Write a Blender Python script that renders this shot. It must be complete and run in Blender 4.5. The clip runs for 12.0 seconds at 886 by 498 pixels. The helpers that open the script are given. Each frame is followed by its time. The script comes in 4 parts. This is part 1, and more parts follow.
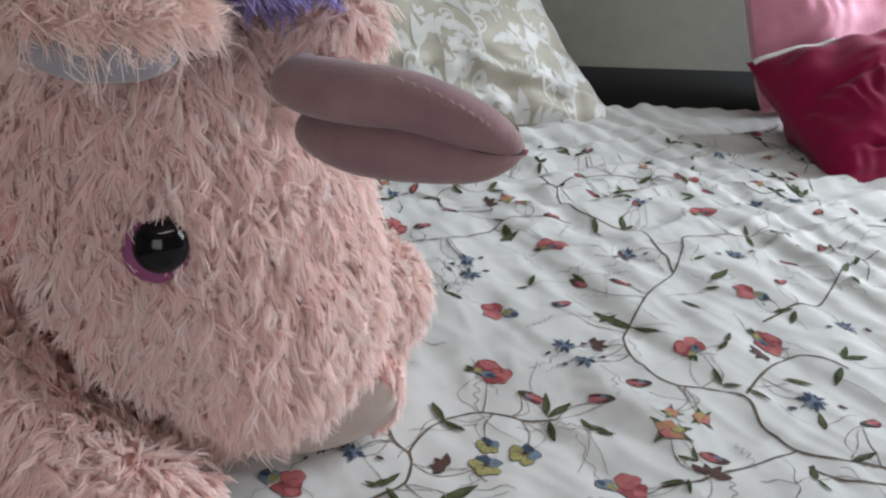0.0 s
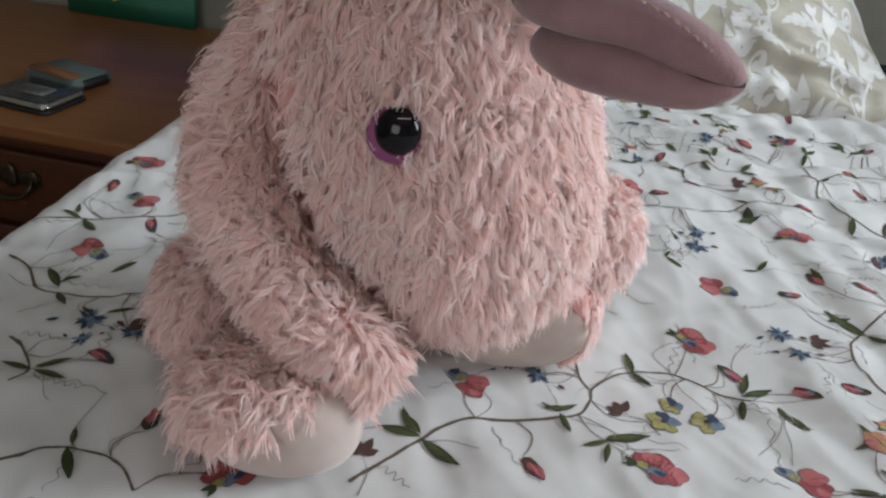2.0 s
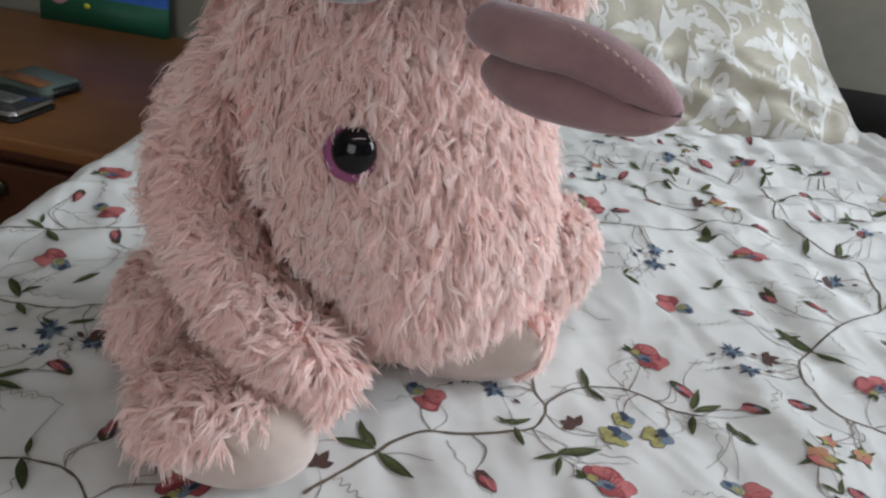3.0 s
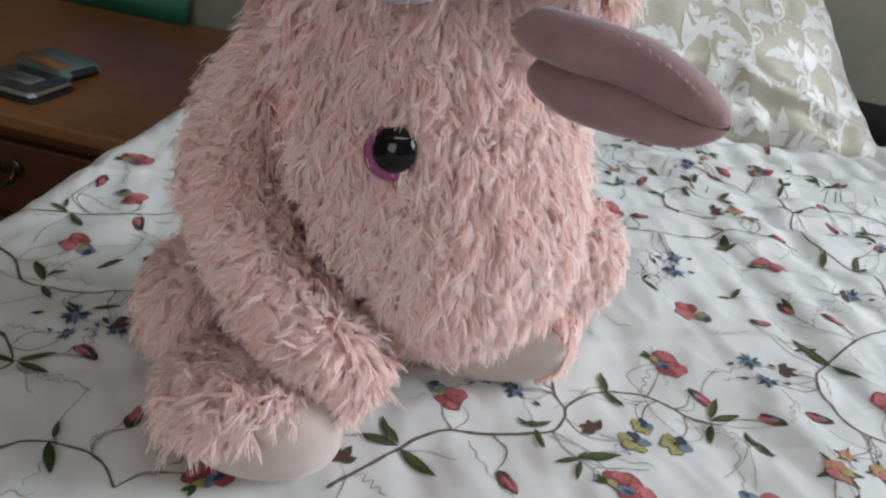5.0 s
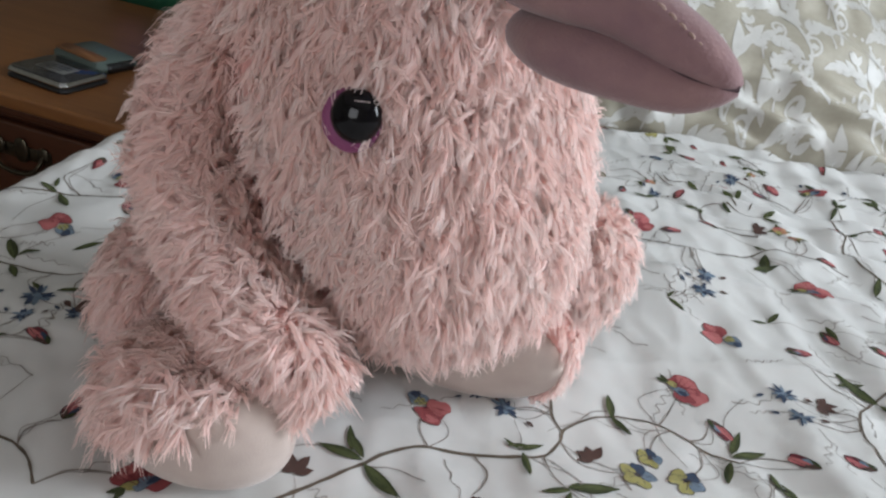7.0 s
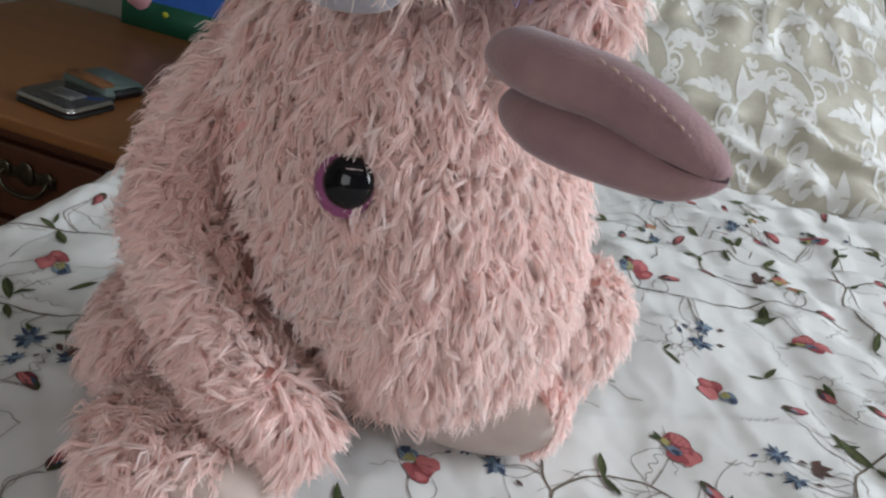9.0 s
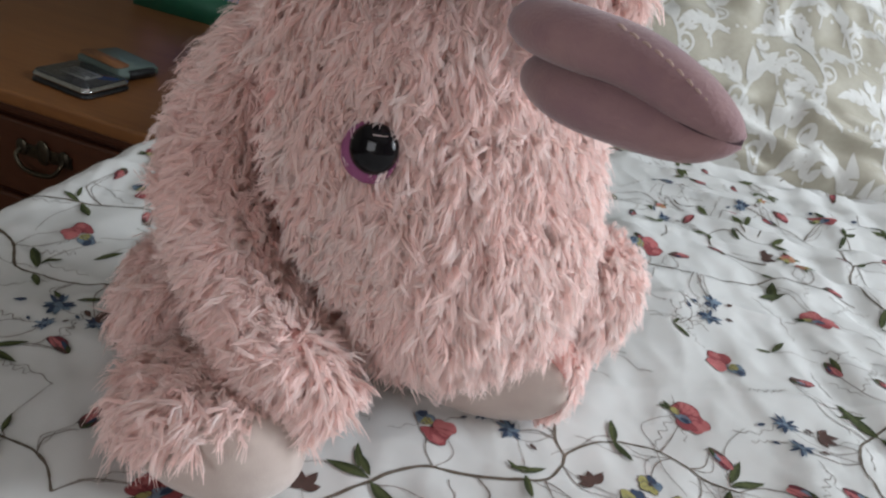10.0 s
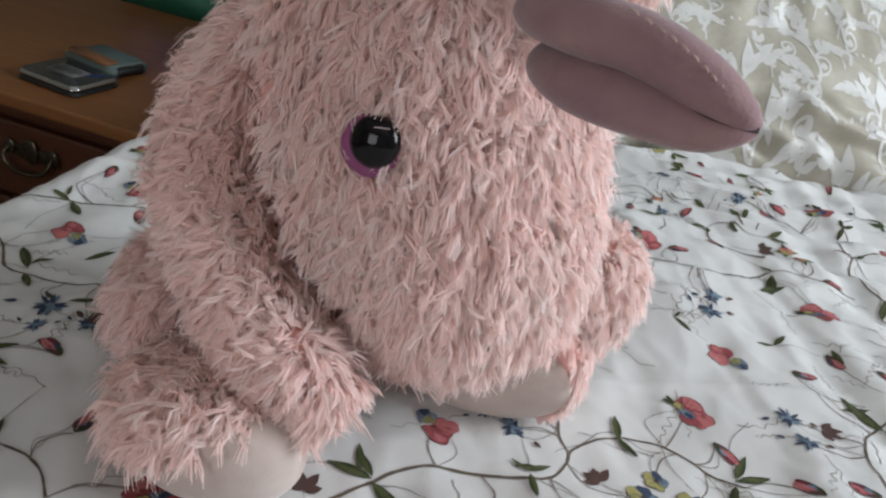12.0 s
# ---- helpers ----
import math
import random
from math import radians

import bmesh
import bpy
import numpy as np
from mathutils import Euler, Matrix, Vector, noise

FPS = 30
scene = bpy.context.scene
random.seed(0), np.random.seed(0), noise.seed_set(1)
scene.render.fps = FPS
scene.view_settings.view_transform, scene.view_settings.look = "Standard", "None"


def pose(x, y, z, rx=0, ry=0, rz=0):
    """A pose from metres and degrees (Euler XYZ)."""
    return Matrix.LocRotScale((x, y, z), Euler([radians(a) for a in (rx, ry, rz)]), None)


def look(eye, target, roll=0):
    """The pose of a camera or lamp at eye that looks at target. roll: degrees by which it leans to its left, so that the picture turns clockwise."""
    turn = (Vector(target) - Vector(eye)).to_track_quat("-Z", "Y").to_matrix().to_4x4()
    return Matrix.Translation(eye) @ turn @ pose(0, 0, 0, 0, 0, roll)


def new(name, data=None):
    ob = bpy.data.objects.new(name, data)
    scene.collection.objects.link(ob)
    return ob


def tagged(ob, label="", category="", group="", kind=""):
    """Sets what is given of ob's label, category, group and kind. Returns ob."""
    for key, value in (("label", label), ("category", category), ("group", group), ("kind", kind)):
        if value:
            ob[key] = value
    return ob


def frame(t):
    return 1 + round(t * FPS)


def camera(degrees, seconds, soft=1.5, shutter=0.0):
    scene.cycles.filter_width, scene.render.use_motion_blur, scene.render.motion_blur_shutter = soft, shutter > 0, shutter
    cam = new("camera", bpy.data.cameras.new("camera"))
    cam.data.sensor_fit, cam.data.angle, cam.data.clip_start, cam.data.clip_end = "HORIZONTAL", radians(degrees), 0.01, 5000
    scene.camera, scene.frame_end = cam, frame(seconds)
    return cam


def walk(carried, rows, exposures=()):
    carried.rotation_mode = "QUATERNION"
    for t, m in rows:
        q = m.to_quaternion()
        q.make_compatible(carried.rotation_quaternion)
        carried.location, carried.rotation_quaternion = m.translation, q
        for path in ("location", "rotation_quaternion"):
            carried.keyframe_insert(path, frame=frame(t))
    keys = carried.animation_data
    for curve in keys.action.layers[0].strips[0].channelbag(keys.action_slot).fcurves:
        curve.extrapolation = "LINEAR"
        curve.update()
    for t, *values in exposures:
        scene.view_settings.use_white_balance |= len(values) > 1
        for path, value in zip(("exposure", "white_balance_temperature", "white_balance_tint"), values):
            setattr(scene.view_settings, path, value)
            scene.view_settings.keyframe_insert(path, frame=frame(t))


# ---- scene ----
cam = camera(60.2, 12.0, soft=2.4)
PATH = [
    (0, (0.0308, -0.0091, 0.359), (0.4046, 1.7306, -0.556), 4.8),
    (0.5, (0.0028, -0.0118, 0.362), (0.2687, 1.7387, -0.568), 4.3),
    (1, (-0.0022, -0.0006, 0.359), (0.1898, 1.7469, -0.596), 6.8),
    (1.5, (0.0284, -0.0004, 0.359), (0.0371, 1.7419, -0.623), 6.9),
    (2, (0.0532, -0.046, 0.344), (-0.2033, 1.6583, -0.671), 6.1),
    (2.5, (0.0656, -0.0453, 0.348), (-0.1563, 1.6746, -0.649), 6.9),
    (3, (0.0654, -0.0514, 0.353), (-0.1362, 1.6788, -0.629), 7.8),
    (5, (0.0474, -0.055, 0.354), (-0.1542, 1.6701, -0.639), 10.0),
    (5.5, (0.0385, -0.0533, 0.356), (-0.1563, 1.6746, -0.632), 10.2),
    (6, (0.0377, -0.0522, 0.355), (-0.1599, 1.6773, -0.63), 10.2),
    (6.5, (0.0617, -0.0548, 0.34), (-0.1803, 1.6772, -0.63), 9.9),
    (7, (0.0844, -0.0062, 0.319), (-0.2644, 1.7109, -0.645), 10.6),
    (7.5, (0.0862, 0.0138, 0.333), (-0.3354, 1.744, -0.578), 10.7),
    (9.5, (0.084, -0.0031, 0.338), (-0.2822, 1.7296, -0.592), 11.9),
    (10, (0.0832, -0.0121, 0.334), (-0.2971, 1.705, -0.619), 11.9),
    (10.5, (0.0779, -0.0131, 0.334), (-0.2918, 1.7009, -0.629), 11.9),
    (11, (0.0836, -0.0101, 0.329), (-0.2822, 1.7031, -0.636), 11.4),
    (11.5, (0.0822, -0.0017, 0.321), (-0.285, 1.72, -0.629), 11.2),
    (12, (0.0761, -0.0066, 0.328), (-0.2791, 1.7137, -0.628), 11.7),
]
walk(cam, [(t, look(eye, target, roll)) for t, eye, target, roll in PATH],
     [(0, 0.14), (1.5, 0.12), (2.5, 0.26), (5.5, 0.31), (12, 0.29)])

# ---- world, window and fill light ----
world = bpy.data.worlds.new("world")
scene.world = world
world.use_nodes = True
wn = world.node_tree.nodes
sky = wn.new("ShaderNodeTexSky")
sky.sky_type, sky.sun_disc, sky.sun_elevation, sky.sun_rotation = "NISHITA", False, radians(40), radians(70)
world.node_tree.links.new(sky.outputs[0], wn["Background"].inputs[0])
wn["Background"].inputs[1].default_value = 0.1


def area_lamp(name, m, w, h, power, colour):
    lamp = bpy.data.lights.new(name, "AREA")
    lamp.shape, lamp.size, lamp.size_y, lamp.energy, lamp.color = "RECTANGLE", w, h, power, colour
    ob = new(name, lamp)
    ob.matrix_world = m
    return ob


# daylight from the window beside the bed, plus an added fill behind the camera
area_lamp("window_and_fill_light", look((2.33, 1.0, 0.95), (0.0, 0.42, 0.0)), 1.0, 1.2, 66.0, (0.82, 0.91, 1.0))
area_lamp("window_and_fill_light", look((-0.20, -2.08, 0.80), (0.0, 0.6, 0.1)), 1.2, 1.1, 14.5, (0.98, 0.97, 1.0))

# ---- materials ----


def material(name, colour, rough=0.6, metal=0.0, second=None, grain=60.0, bump=0.1, bump_scale=300.0, spread=0.5,
             sheen=0.0, coat=0.0, stretch=(1, 1, 1), specular=0.5, distance=0.001, island=0.0):
    """A procedural surface: two colours mixed by noise at two scales, a fine bump, optional value jitter per island."""
    m = bpy.data.materials.new(name)
    m.use_nodes = True
    n, l = m.node_tree.nodes, m.node_tree.links
    b = n["Principled BSDF"]
    b.inputs["Roughness"].default_value, b.inputs["Metallic"].default_value = rough, metal
    b.inputs["Specular IOR Level"].default_value = specular
    b.inputs["Sheen Weight"].default_value, b.inputs["Coat Weight"].default_value = sheen, coat
    tc, mp = n.new("ShaderNodeTexCoord"), n.new("ShaderNodeMapping")
    mp.inputs["Scale"].default_value = stretch
    l.new(tc.outputs["Object"], mp.inputs[0])
    big, small = n.new("ShaderNodeTexNoise"), n.new("ShaderNodeTexNoise")
    big.inputs["Scale"].default_value, small.inputs["Scale"].default_value = grain * 0.12, grain
    big.inputs["Detail"].default_value = small.inputs["Detail"].default_value = 4
    for k in (big, small):
        l.new(mp.outputs[0], k.inputs["Vector"])
    add = n.new("ShaderNodeMath")
    add.operation = "ADD"
    l.new(big.outputs[0], add.inputs[0])
    l.new(small.outputs[0], add.inputs[1])
    rng = n.new("ShaderNodeMapRange")
    rng.inputs[1].default_value, rng.inputs[2].default_value = 1.0 - spread * 0.6, 1.0 + spread * 0.6
    l.new(add.outputs[0], rng.inputs[0])
    mix = n.new("ShaderNodeMix")
    mix.data_type = "RGBA"
    mix.inputs[6].default_value = (*colour, 1)
    mix.inputs[7].default_value = (*(second or [c * 0.82 for c in colour]), 1)
    l.new(rng.outputs[0], mix.inputs[0])
    out = mix.outputs[2]
    if island:
        geo, hsv, r2 = n.new("ShaderNodeNewGeometry"), n.new("ShaderNodeHueSaturation"), n.new("ShaderNodeMapRange")
        r2.inputs[3].default_value, r2.inputs[4].default_value = 1 - island, 1 + island
        l.new(geo.outputs["Random Per Island"], r2.inputs[0])
        l.new(r2.outputs[0], hsv.inputs["Value"])
        l.new(out, hsv.inputs["Color"])
        out = hsv.outputs[0]
    l.new(out, b.inputs["Base Color"])
    if bump:
        bn, bp = n.new("ShaderNodeTexNoise"), n.new("ShaderNodeBump")
        bn.inputs["Scale"].default_value, bn.inputs["Detail"].default_value = bump_scale, 3
        l.new(mp.outputs[0], bn.inputs["Vector"])
        bp.inputs["Strength"].default_value, bp.inputs["Distance"].default_value = bump, distance
        l.new(bn.outputs[0], bp.inputs["Height"])
        l.new(bp.outputs[0], b.inputs["Normal"])
    return m


def fur_material(name, pale, deep, glow=0.48):
    """Satin pile: locks dyed between two tones, each strand a little different, that let some light through."""
    m = material(name, pale, 0.5, second=deep, grain=120, bump=0, spread=0.9, specular=0.28)
    n, l = m.node_tree.nodes, m.node_tree.links
    b = n["Principled BSDF"]
    tone, dye, geo = n.new("ShaderNodeAttribute"), n.new("ShaderNodeMix"), n.new("ShaderNodeNewGeometry")
    tone.attribute_name, dye.data_type = "tone", "RGBA"
    dye.inputs[7].default_value = (*deep, 1)
    l.new(b.inputs["Base Color"].links[0].from_socket, dye.inputs[6])
    l.new(tone.outputs["Fac"], dye.inputs[0])
    hsv, jitter = n.new("ShaderNodeHueSaturation"), n.new("ShaderNodeMapRange")
    jitter.inputs[3].default_value, jitter.inputs[4].default_value = 0.90, 1.03
    l.new(geo.outputs["Random Per Island"], jitter.inputs[0])
    l.new(jitter.outputs[0], hsv.inputs["Value"])
    l.new(dye.outputs[2], hsv.inputs["Color"])
    l.new(hsv.outputs[0], b.inputs["Base Color"])
    trans, mixer = n.new("ShaderNodeBsdfTranslucent"), n.new("ShaderNodeMixShader")
    mixer.inputs[0].default_value = glow
    l.new(hsv.outputs[0], trans.inputs[0])
    l.new(b.outputs[0], mixer.inputs[1])
    l.new(trans.outputs[0], mixer.inputs[2])
    l.new(mixer.outputs[0], n["Material Output"].inputs[0])
    return m


M_PINK = fur_material("pink_pile", (0.99, 0.94, 0.905), (0.97, 0.745, 0.695))
M_CREAM = fur_material("cream_pile", (0.985, 0.88, 0.82), (0.975, 0.76, 0.70))
M_LILAC = fur_material("lilac_pile", (0.60, 0.52, 0.84), (0.48, 0.41, 0.76))
M_SKIN = material("pink_backing", (0.72, 0.38, 0.34), 0.9, grain=200)
M_BEAK = material("mauve_fleece", (0.285, 0.166, 0.162), 0.85, second=(0.20, 0.110, 0.126), grain=55, bump=0.45, bump_scale=600,
                  sheen=0.25, specular=0.2)
M_SEAM_SHADE = material("seam_shade", (0.075, 0.040, 0.048), 0.9, grain=200)
M_THREAD = material("tan_thread", (0.42, 0.28, 0.24), 0.7, grain=400)
M_PAD = material("cream_plush", (0.53, 0.43, 0.38), 0.9, second=(0.46, 0.36, 0.32), grain=90, bump=0.3, bump_scale=1200, sheen=0.4,
                 specular=0.15)
M_LID = material("grey_lilac_satin", (0.34, 0.32, 0.355), 0.55, grain=90, sheen=0.3)
M_PUPIL = material("black_plastic", (0.006, 0.005, 0.006), 0.11, bump=0, specular=0.22)
M_WALL = material("painted_wall", (0.25, 0.235, 0.190), 0.85, second=(0.22, 0.205, 0.165), grain=30, bump=0.15, bump_scale=180)
M_CEIL = material("white_paint", (0.80, 0.79, 0.76), 0.85, grain=20)
M_FLOOR = material("floor_boards", (0.20, 0.11, 0.06), 0.45, grain=25, stretch=(1, 9, 1))
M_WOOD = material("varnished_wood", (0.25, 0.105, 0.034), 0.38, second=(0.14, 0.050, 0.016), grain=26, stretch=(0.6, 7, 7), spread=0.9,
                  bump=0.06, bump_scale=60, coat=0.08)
# dark for bed wood; on the chest it carries the shade of the fronts
M_DARK_SHADED_WOOD = material("dark_shaded_wood", (0.075, 0.024, 0.011), 0.33, second=(0.045, 0.014, 0.007), grain=26, stretch=(0.6, 7, 7), spread=0.9,
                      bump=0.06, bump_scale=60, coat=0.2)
M_SHEET = material("white_cotton", (0.59, 0.583, 0.565), 0.85, second=(0.55, 0.54, 0.52), grain=50, bump=0.25, bump_scale=1400,
                   sheen=0.15, specular=0.2, distance=0.0004)
M_DARK = material("charcoal_cloth", (0.015, 0.014, 0.013), 0.95, grain=60, bump=0.2, bump_scale=500, specular=0.1)
M_RED = material("crimson_velvet", (0.27, 0.004, 0.050), 0.85, second=(0.15, 0.002, 0.026), grain=22, sheen=0.12, specular=0.15, bump=0.2, bump_scale=700,
                 spread=0.9)
M_ROSE = material("rose_plush", (0.62, 0.17, 0.28), 0.8, second=(0.80, 0.40, 0.48), grain=26, sheen=0.5, bump=0.5, bump_scale=160, spread=1.0)
M_WHITE = material("white_tape", (0.78, 0.75, 0.72), 0.8)
M_PILLOW = material("olive_sateen", (0.40, 0.365, 0.290), 0.55, second=(0.345, 0.312, 0.243), grain=120, bump=0.2, bump_scale=900, sheen=0.2)
M_SCROLL = material("ivory_print", (0.60, 0.585, 0.555), 0.5, second=(0.53, 0.515, 0.48), grain=120, bump=0.1, bump_scale=900)
M_BRASS = material("dark_brass", (0.10, 0.085, 0.06), 0.35, 0.9, second=(0.05, 0.042, 0.03), grain=60)
M_STEEL = material("steel_rim", (0.55, 0.55, 0.55), 0.2, 1.0)
M_GLASS = material("black_glass", (0.025, 0.025, 0.028), 0.12, grain=30, coat=0.5)
M_BLACK = material("black_casing", (0.012, 0.012, 0.013), 0.3, grain=40)
M_PLATE = material("pale_plate", (0.16, 0.16, 0.15), 0.4, grain=200)
M_TEAL = material("grey_green_case", (0.10, 0.135, 0.12), 0.55)
M_LEATHER = material("tan_leather", (0.21, 0.085, 0.03), 0.55, grain=90)
M_GREEN = material("green_paint", (0.010, 0.115, 0.058), 0.6, second=(0.006, 0.075, 0.04), grain=30, spread=0.9, bump=0.3, bump_scale=120)
M_SKYBLUE = material("blue_paint", (0.04, 0.17, 0.60), 0.6, second=(0.02, 0.10, 0.45), grain=30, spread=0.9)
M_PINKPAINT = material("pink_paint", (0.80, 0.42, 0.48), 0.6, grain=30)
M_YELLOW = material("yellow_paint", (0.60, 0.62, 0.04), 0.6)


def printed(name, a, b):
    return material(name, a, 0.85, second=b, grain=260, bump=0.25, bump_scale=1400, spread=0.9, specular=0.2, distance=0.0004)


P_RED = printed("red_print", (0.36, 0.095, 0.095), (0.21, 0.045, 0.055))
P_ROSE = printed("rose_print", (0.50, 0.185, 0.175), (0.36, 0.085, 0.095))
P_DARKRED = printed("dark_red_print", (0.19, 0.035, 0.045), (0.11, 0.022, 0.032))
P_BLUE = printed("blue_print", (0.055, 0.078, 0.125), (0.026, 0.038, 0.070))
P_PALEBLUE = printed("pale_blue_print", (0.20, 0.255, 0.31), (0.095, 0.135, 0.19))
P_YELLOW = printed("yellow_print", (0.40, 0.37, 0.16), (0.24, 0.215, 0.065))
P_ORANGE = printed("orange_print", (0.46, 0.25, 0.145), (0.34, 0.15, 0.09))
P_LEAF = printed("leaf_print", (0.055, 0.065, 0.025), (0.028, 0.035, 0.016))
P_OLIVE = printed("olive_print", (0.10, 0.115, 0.045), (0.05, 0.06, 0.025))
P_BROWN = printed("brown_print", (0.105, 0.055, 0.045), (0.06, 0.04, 0.035))
P_VINE = printed("vine_print", (0.15, 0.115, 0.085), (0.085, 0.07, 0.055))
P_INK = printed("ink_print", (0.075, 0.060, 0.062), (0.035, 0.030, 0.038))
P_FINE = printed("tendril_print", (0.25, 0.21, 0.185), (0.17, 0.145, 0.125))

# ---- building helpers ----


def mesh_from(name, verts, faces, mats, indices=None, smooth=True):
    me = bpy.data.meshes.new(name)
    me.from_pydata([tuple(v) for v in verts], [], [tuple(f) for f in faces])
    for m in mats:
        me.materials.append(m)
    if indices is not None:
        me.polygons.foreach_set("material_index", np.asarray(indices, dtype=np.int32))
    me.polygons.foreach_set("use_smooth", np.full(len(me.polygons), smooth))
    me.update()
    return me


def thing(name, label, category, base=(0, 0, 0), group="", kind=""):
    ob = new(name)
    ob.location = base
    return tagged(ob, label, category, group, kind)


def under(ob, parent, label=""):
    """Makes ob, built in world places, a part of parent."""
    bpy.context.view_layer.update()
    ob.parent = parent
    ob.matrix_parent_inverse = parent.matrix_world.inverted()
    return tagged(ob, label)


def part(name, bm, mat, parent, label="", smooth=True):
    me = bpy.data.meshes.new(name)
    bm.to_mesh(me)
    bm.free()
    me.materials.append(mat)
    me.polygons.foreach_set("use_smooth", np.full(len(me.polygons), smooth))
    ob = new(name, me)
    return under(ob, parent, label) if parent else tagged(ob, label)


def box(lo, hi, bevel=0.0, segments=2):
    bm = bmesh.new()
    bmesh.ops.create_cube(bm, size=1)
    lo, hi = Vector(lo), Vector(hi)
    for v in bm.verts:
        v.co = [lo[i] + (v.co[i] + 0.5) * (hi[i] - lo[i]) for i in range(3)]
    if bevel:
        bmesh.ops.bevel(bm, geom=bm.edges[:], offset=bevel, segments=segments, affect="EDGES", profile=0.6)
    return bm


def smooth_line(points, n):
    """A Catmull-Rom line of n points through the given ones."""
    p = np.array(points, dtype=float)
    p = np.vstack([2 * p[0] - p[1], p, 2 * p[-1] - p[-2]])
    out = []
    for s in np.linspace(0, len(p) - 3 - 1e-9, n):
        i = int(s)
        u = s - i
        a, b, c, d = p[i:i + 4]
        out.append(0.5 * (2 * b + (c - a) * u + (2 * a - 5 * b + 4 * c - d) * u * u + (3 * b - a - 3 * c + d) * u ** 3))
    return np.array(out)


def tube(points, radii, n=24, ring=16, flat=1.0, side=None):
    """Vertices and faces of a rounded tube. side: the axis along which flat widens its section."""
    line = smooth_line([(*p, r) for p, r in zip(points, radii)], n)
    c, r = line[:, :3], line[:, 3]
    verts, faces = [], []
    for i in range(n):
        t = c[min(i + 1, n - 1)] - c[max(i - 1, 0)]
        t /= np.linalg.norm(t)
        a = np.array(side if side is not None else (0.0, 1.0, 0.02))
        a = a - t * (a @ t)
        a /= np.linalg.norm(a)
        b = np.cross(t, a)
        for k in range(ring):
            w = 2 * math.pi * k / ring
            verts.append(c[i] + max(r[i], 1e-4) * (flat * math.cos(w) * a + math.sin(w) * b))
    for i in range(n - 1):
        for k in range(ring):
            k2 = (k + 1) % ring
            faces.append((i * ring + k, i * ring + k2, (i + 1) * ring + k2, (i + 1) * ring + k))
    faces.append(tuple(range(ring))[::-1])
    faces.append(tuple((n - 1) * ring + k for k in range(ring)))
    return np.array(verts), faces


def ball(centre, radii, turn=None, seg=40, rings=28, bulge=None):
    """Vertices and faces of a rounded body; bulge(direction) scales its radius."""
    verts, faces = [], []
    for i in range(rings + 1):
        th = math.pi * (0.001 + 0.998 * i / rings)
        for k in range(seg):
            ph = 2 * math.pi * k / seg
            d = Vector((math.sin(th) * math.cos(ph), math.sin(th) * math.sin(ph), math.cos(th)))
            s = bulge(d) if bulge else 1.0
            v = Vector((d.x * radii[0] * s, d.y * radii[1] * s, d.z * radii[2] * s))
            verts.append((turn @ v if turn else v) + Vector(centre))
    for i in range(rings):
        for k in range(seg):
            k2 = (k + 1) % seg
            faces.append((i * seg + k, (i + 1) * seg + k, (i + 1) * seg + k2, i * seg + k2))
    return np.array([tuple(v) for v in verts]), faces


# ---- the room ----
FLOOR, TOP, WEST, EAST, SOUTH, NORTH = -0.60, 1.85, -2.2, 2.4, -2.2, 1.53


def wall(name, spans):
    bm = bmesh.new()
    for lo, hi in spans:
        b = box(lo, hi)
        me = bpy.data.meshes.new("piece")
        b.to_mesh(me)
        b.free()
        bm.from_mesh(me)
        bpy.data.meshes.remove(me)
    ob = part(name, bm, M_WALL, None, "plain olive-grey painted bedroom wall", False)
    return tagged(ob, "", "wall", "", "structure")


wall("wall_north", [((WEST, NORTH, FLOOR), (EAST, NORTH + 0.12, TOP))])
wall("wall_west", [((WEST - 0.12, SOUTH, FLOOR), (WEST, NORTH, TOP))])
wall("wall_east", [((EAST, SOUTH, FLOOR), (EAST + 0.12, 0.45, TOP)), ((EAST, 1.5, FLOOR), (EAST + 0.12, NORTH, TOP)),
                   ((EAST, 0.45, FLOOR), (EAST + 0.12, 1.5, 0.35)), ((EAST, 0.45, 1.55), (EAST + 0.12, 1.5, TOP))])
# the opening in the south wall is made up, for the added fill lamp
wall("wall_south", [((WEST, SOUTH - 0.12, FLOOR), (-0.80, SOUTH, TOP)), ((0.40, SOUTH - 0.12, FLOOR), (EAST, SOUTH, TOP)),
                    ((-0.80, SOUTH - 0.12, FLOOR), (0.40, SOUTH, 0.25)), ((-0.80, SOUTH - 0.12, 1.35), (0.40, SOUTH, TOP))])
tagged(part("floor", box((WEST, SOUTH, FLOOR - 0.1), (EAST, NORTH, FLOOR)), M_FLOOR, None, "brown wooden bedroom floor", False), "", "floor", "", "structure")
tagged(part("ceiling", box((WEST, SOUTH, TOP), (EAST, NORTH, TOP + 0.1)), M_CEIL, None, "plain white painted ceiling", False), "", "ceiling", "", "structure")

# ---- the bed ----
BED_W, BED_E, BED_S, BED_N = -0.398, 1.02, -1.0, 1.20


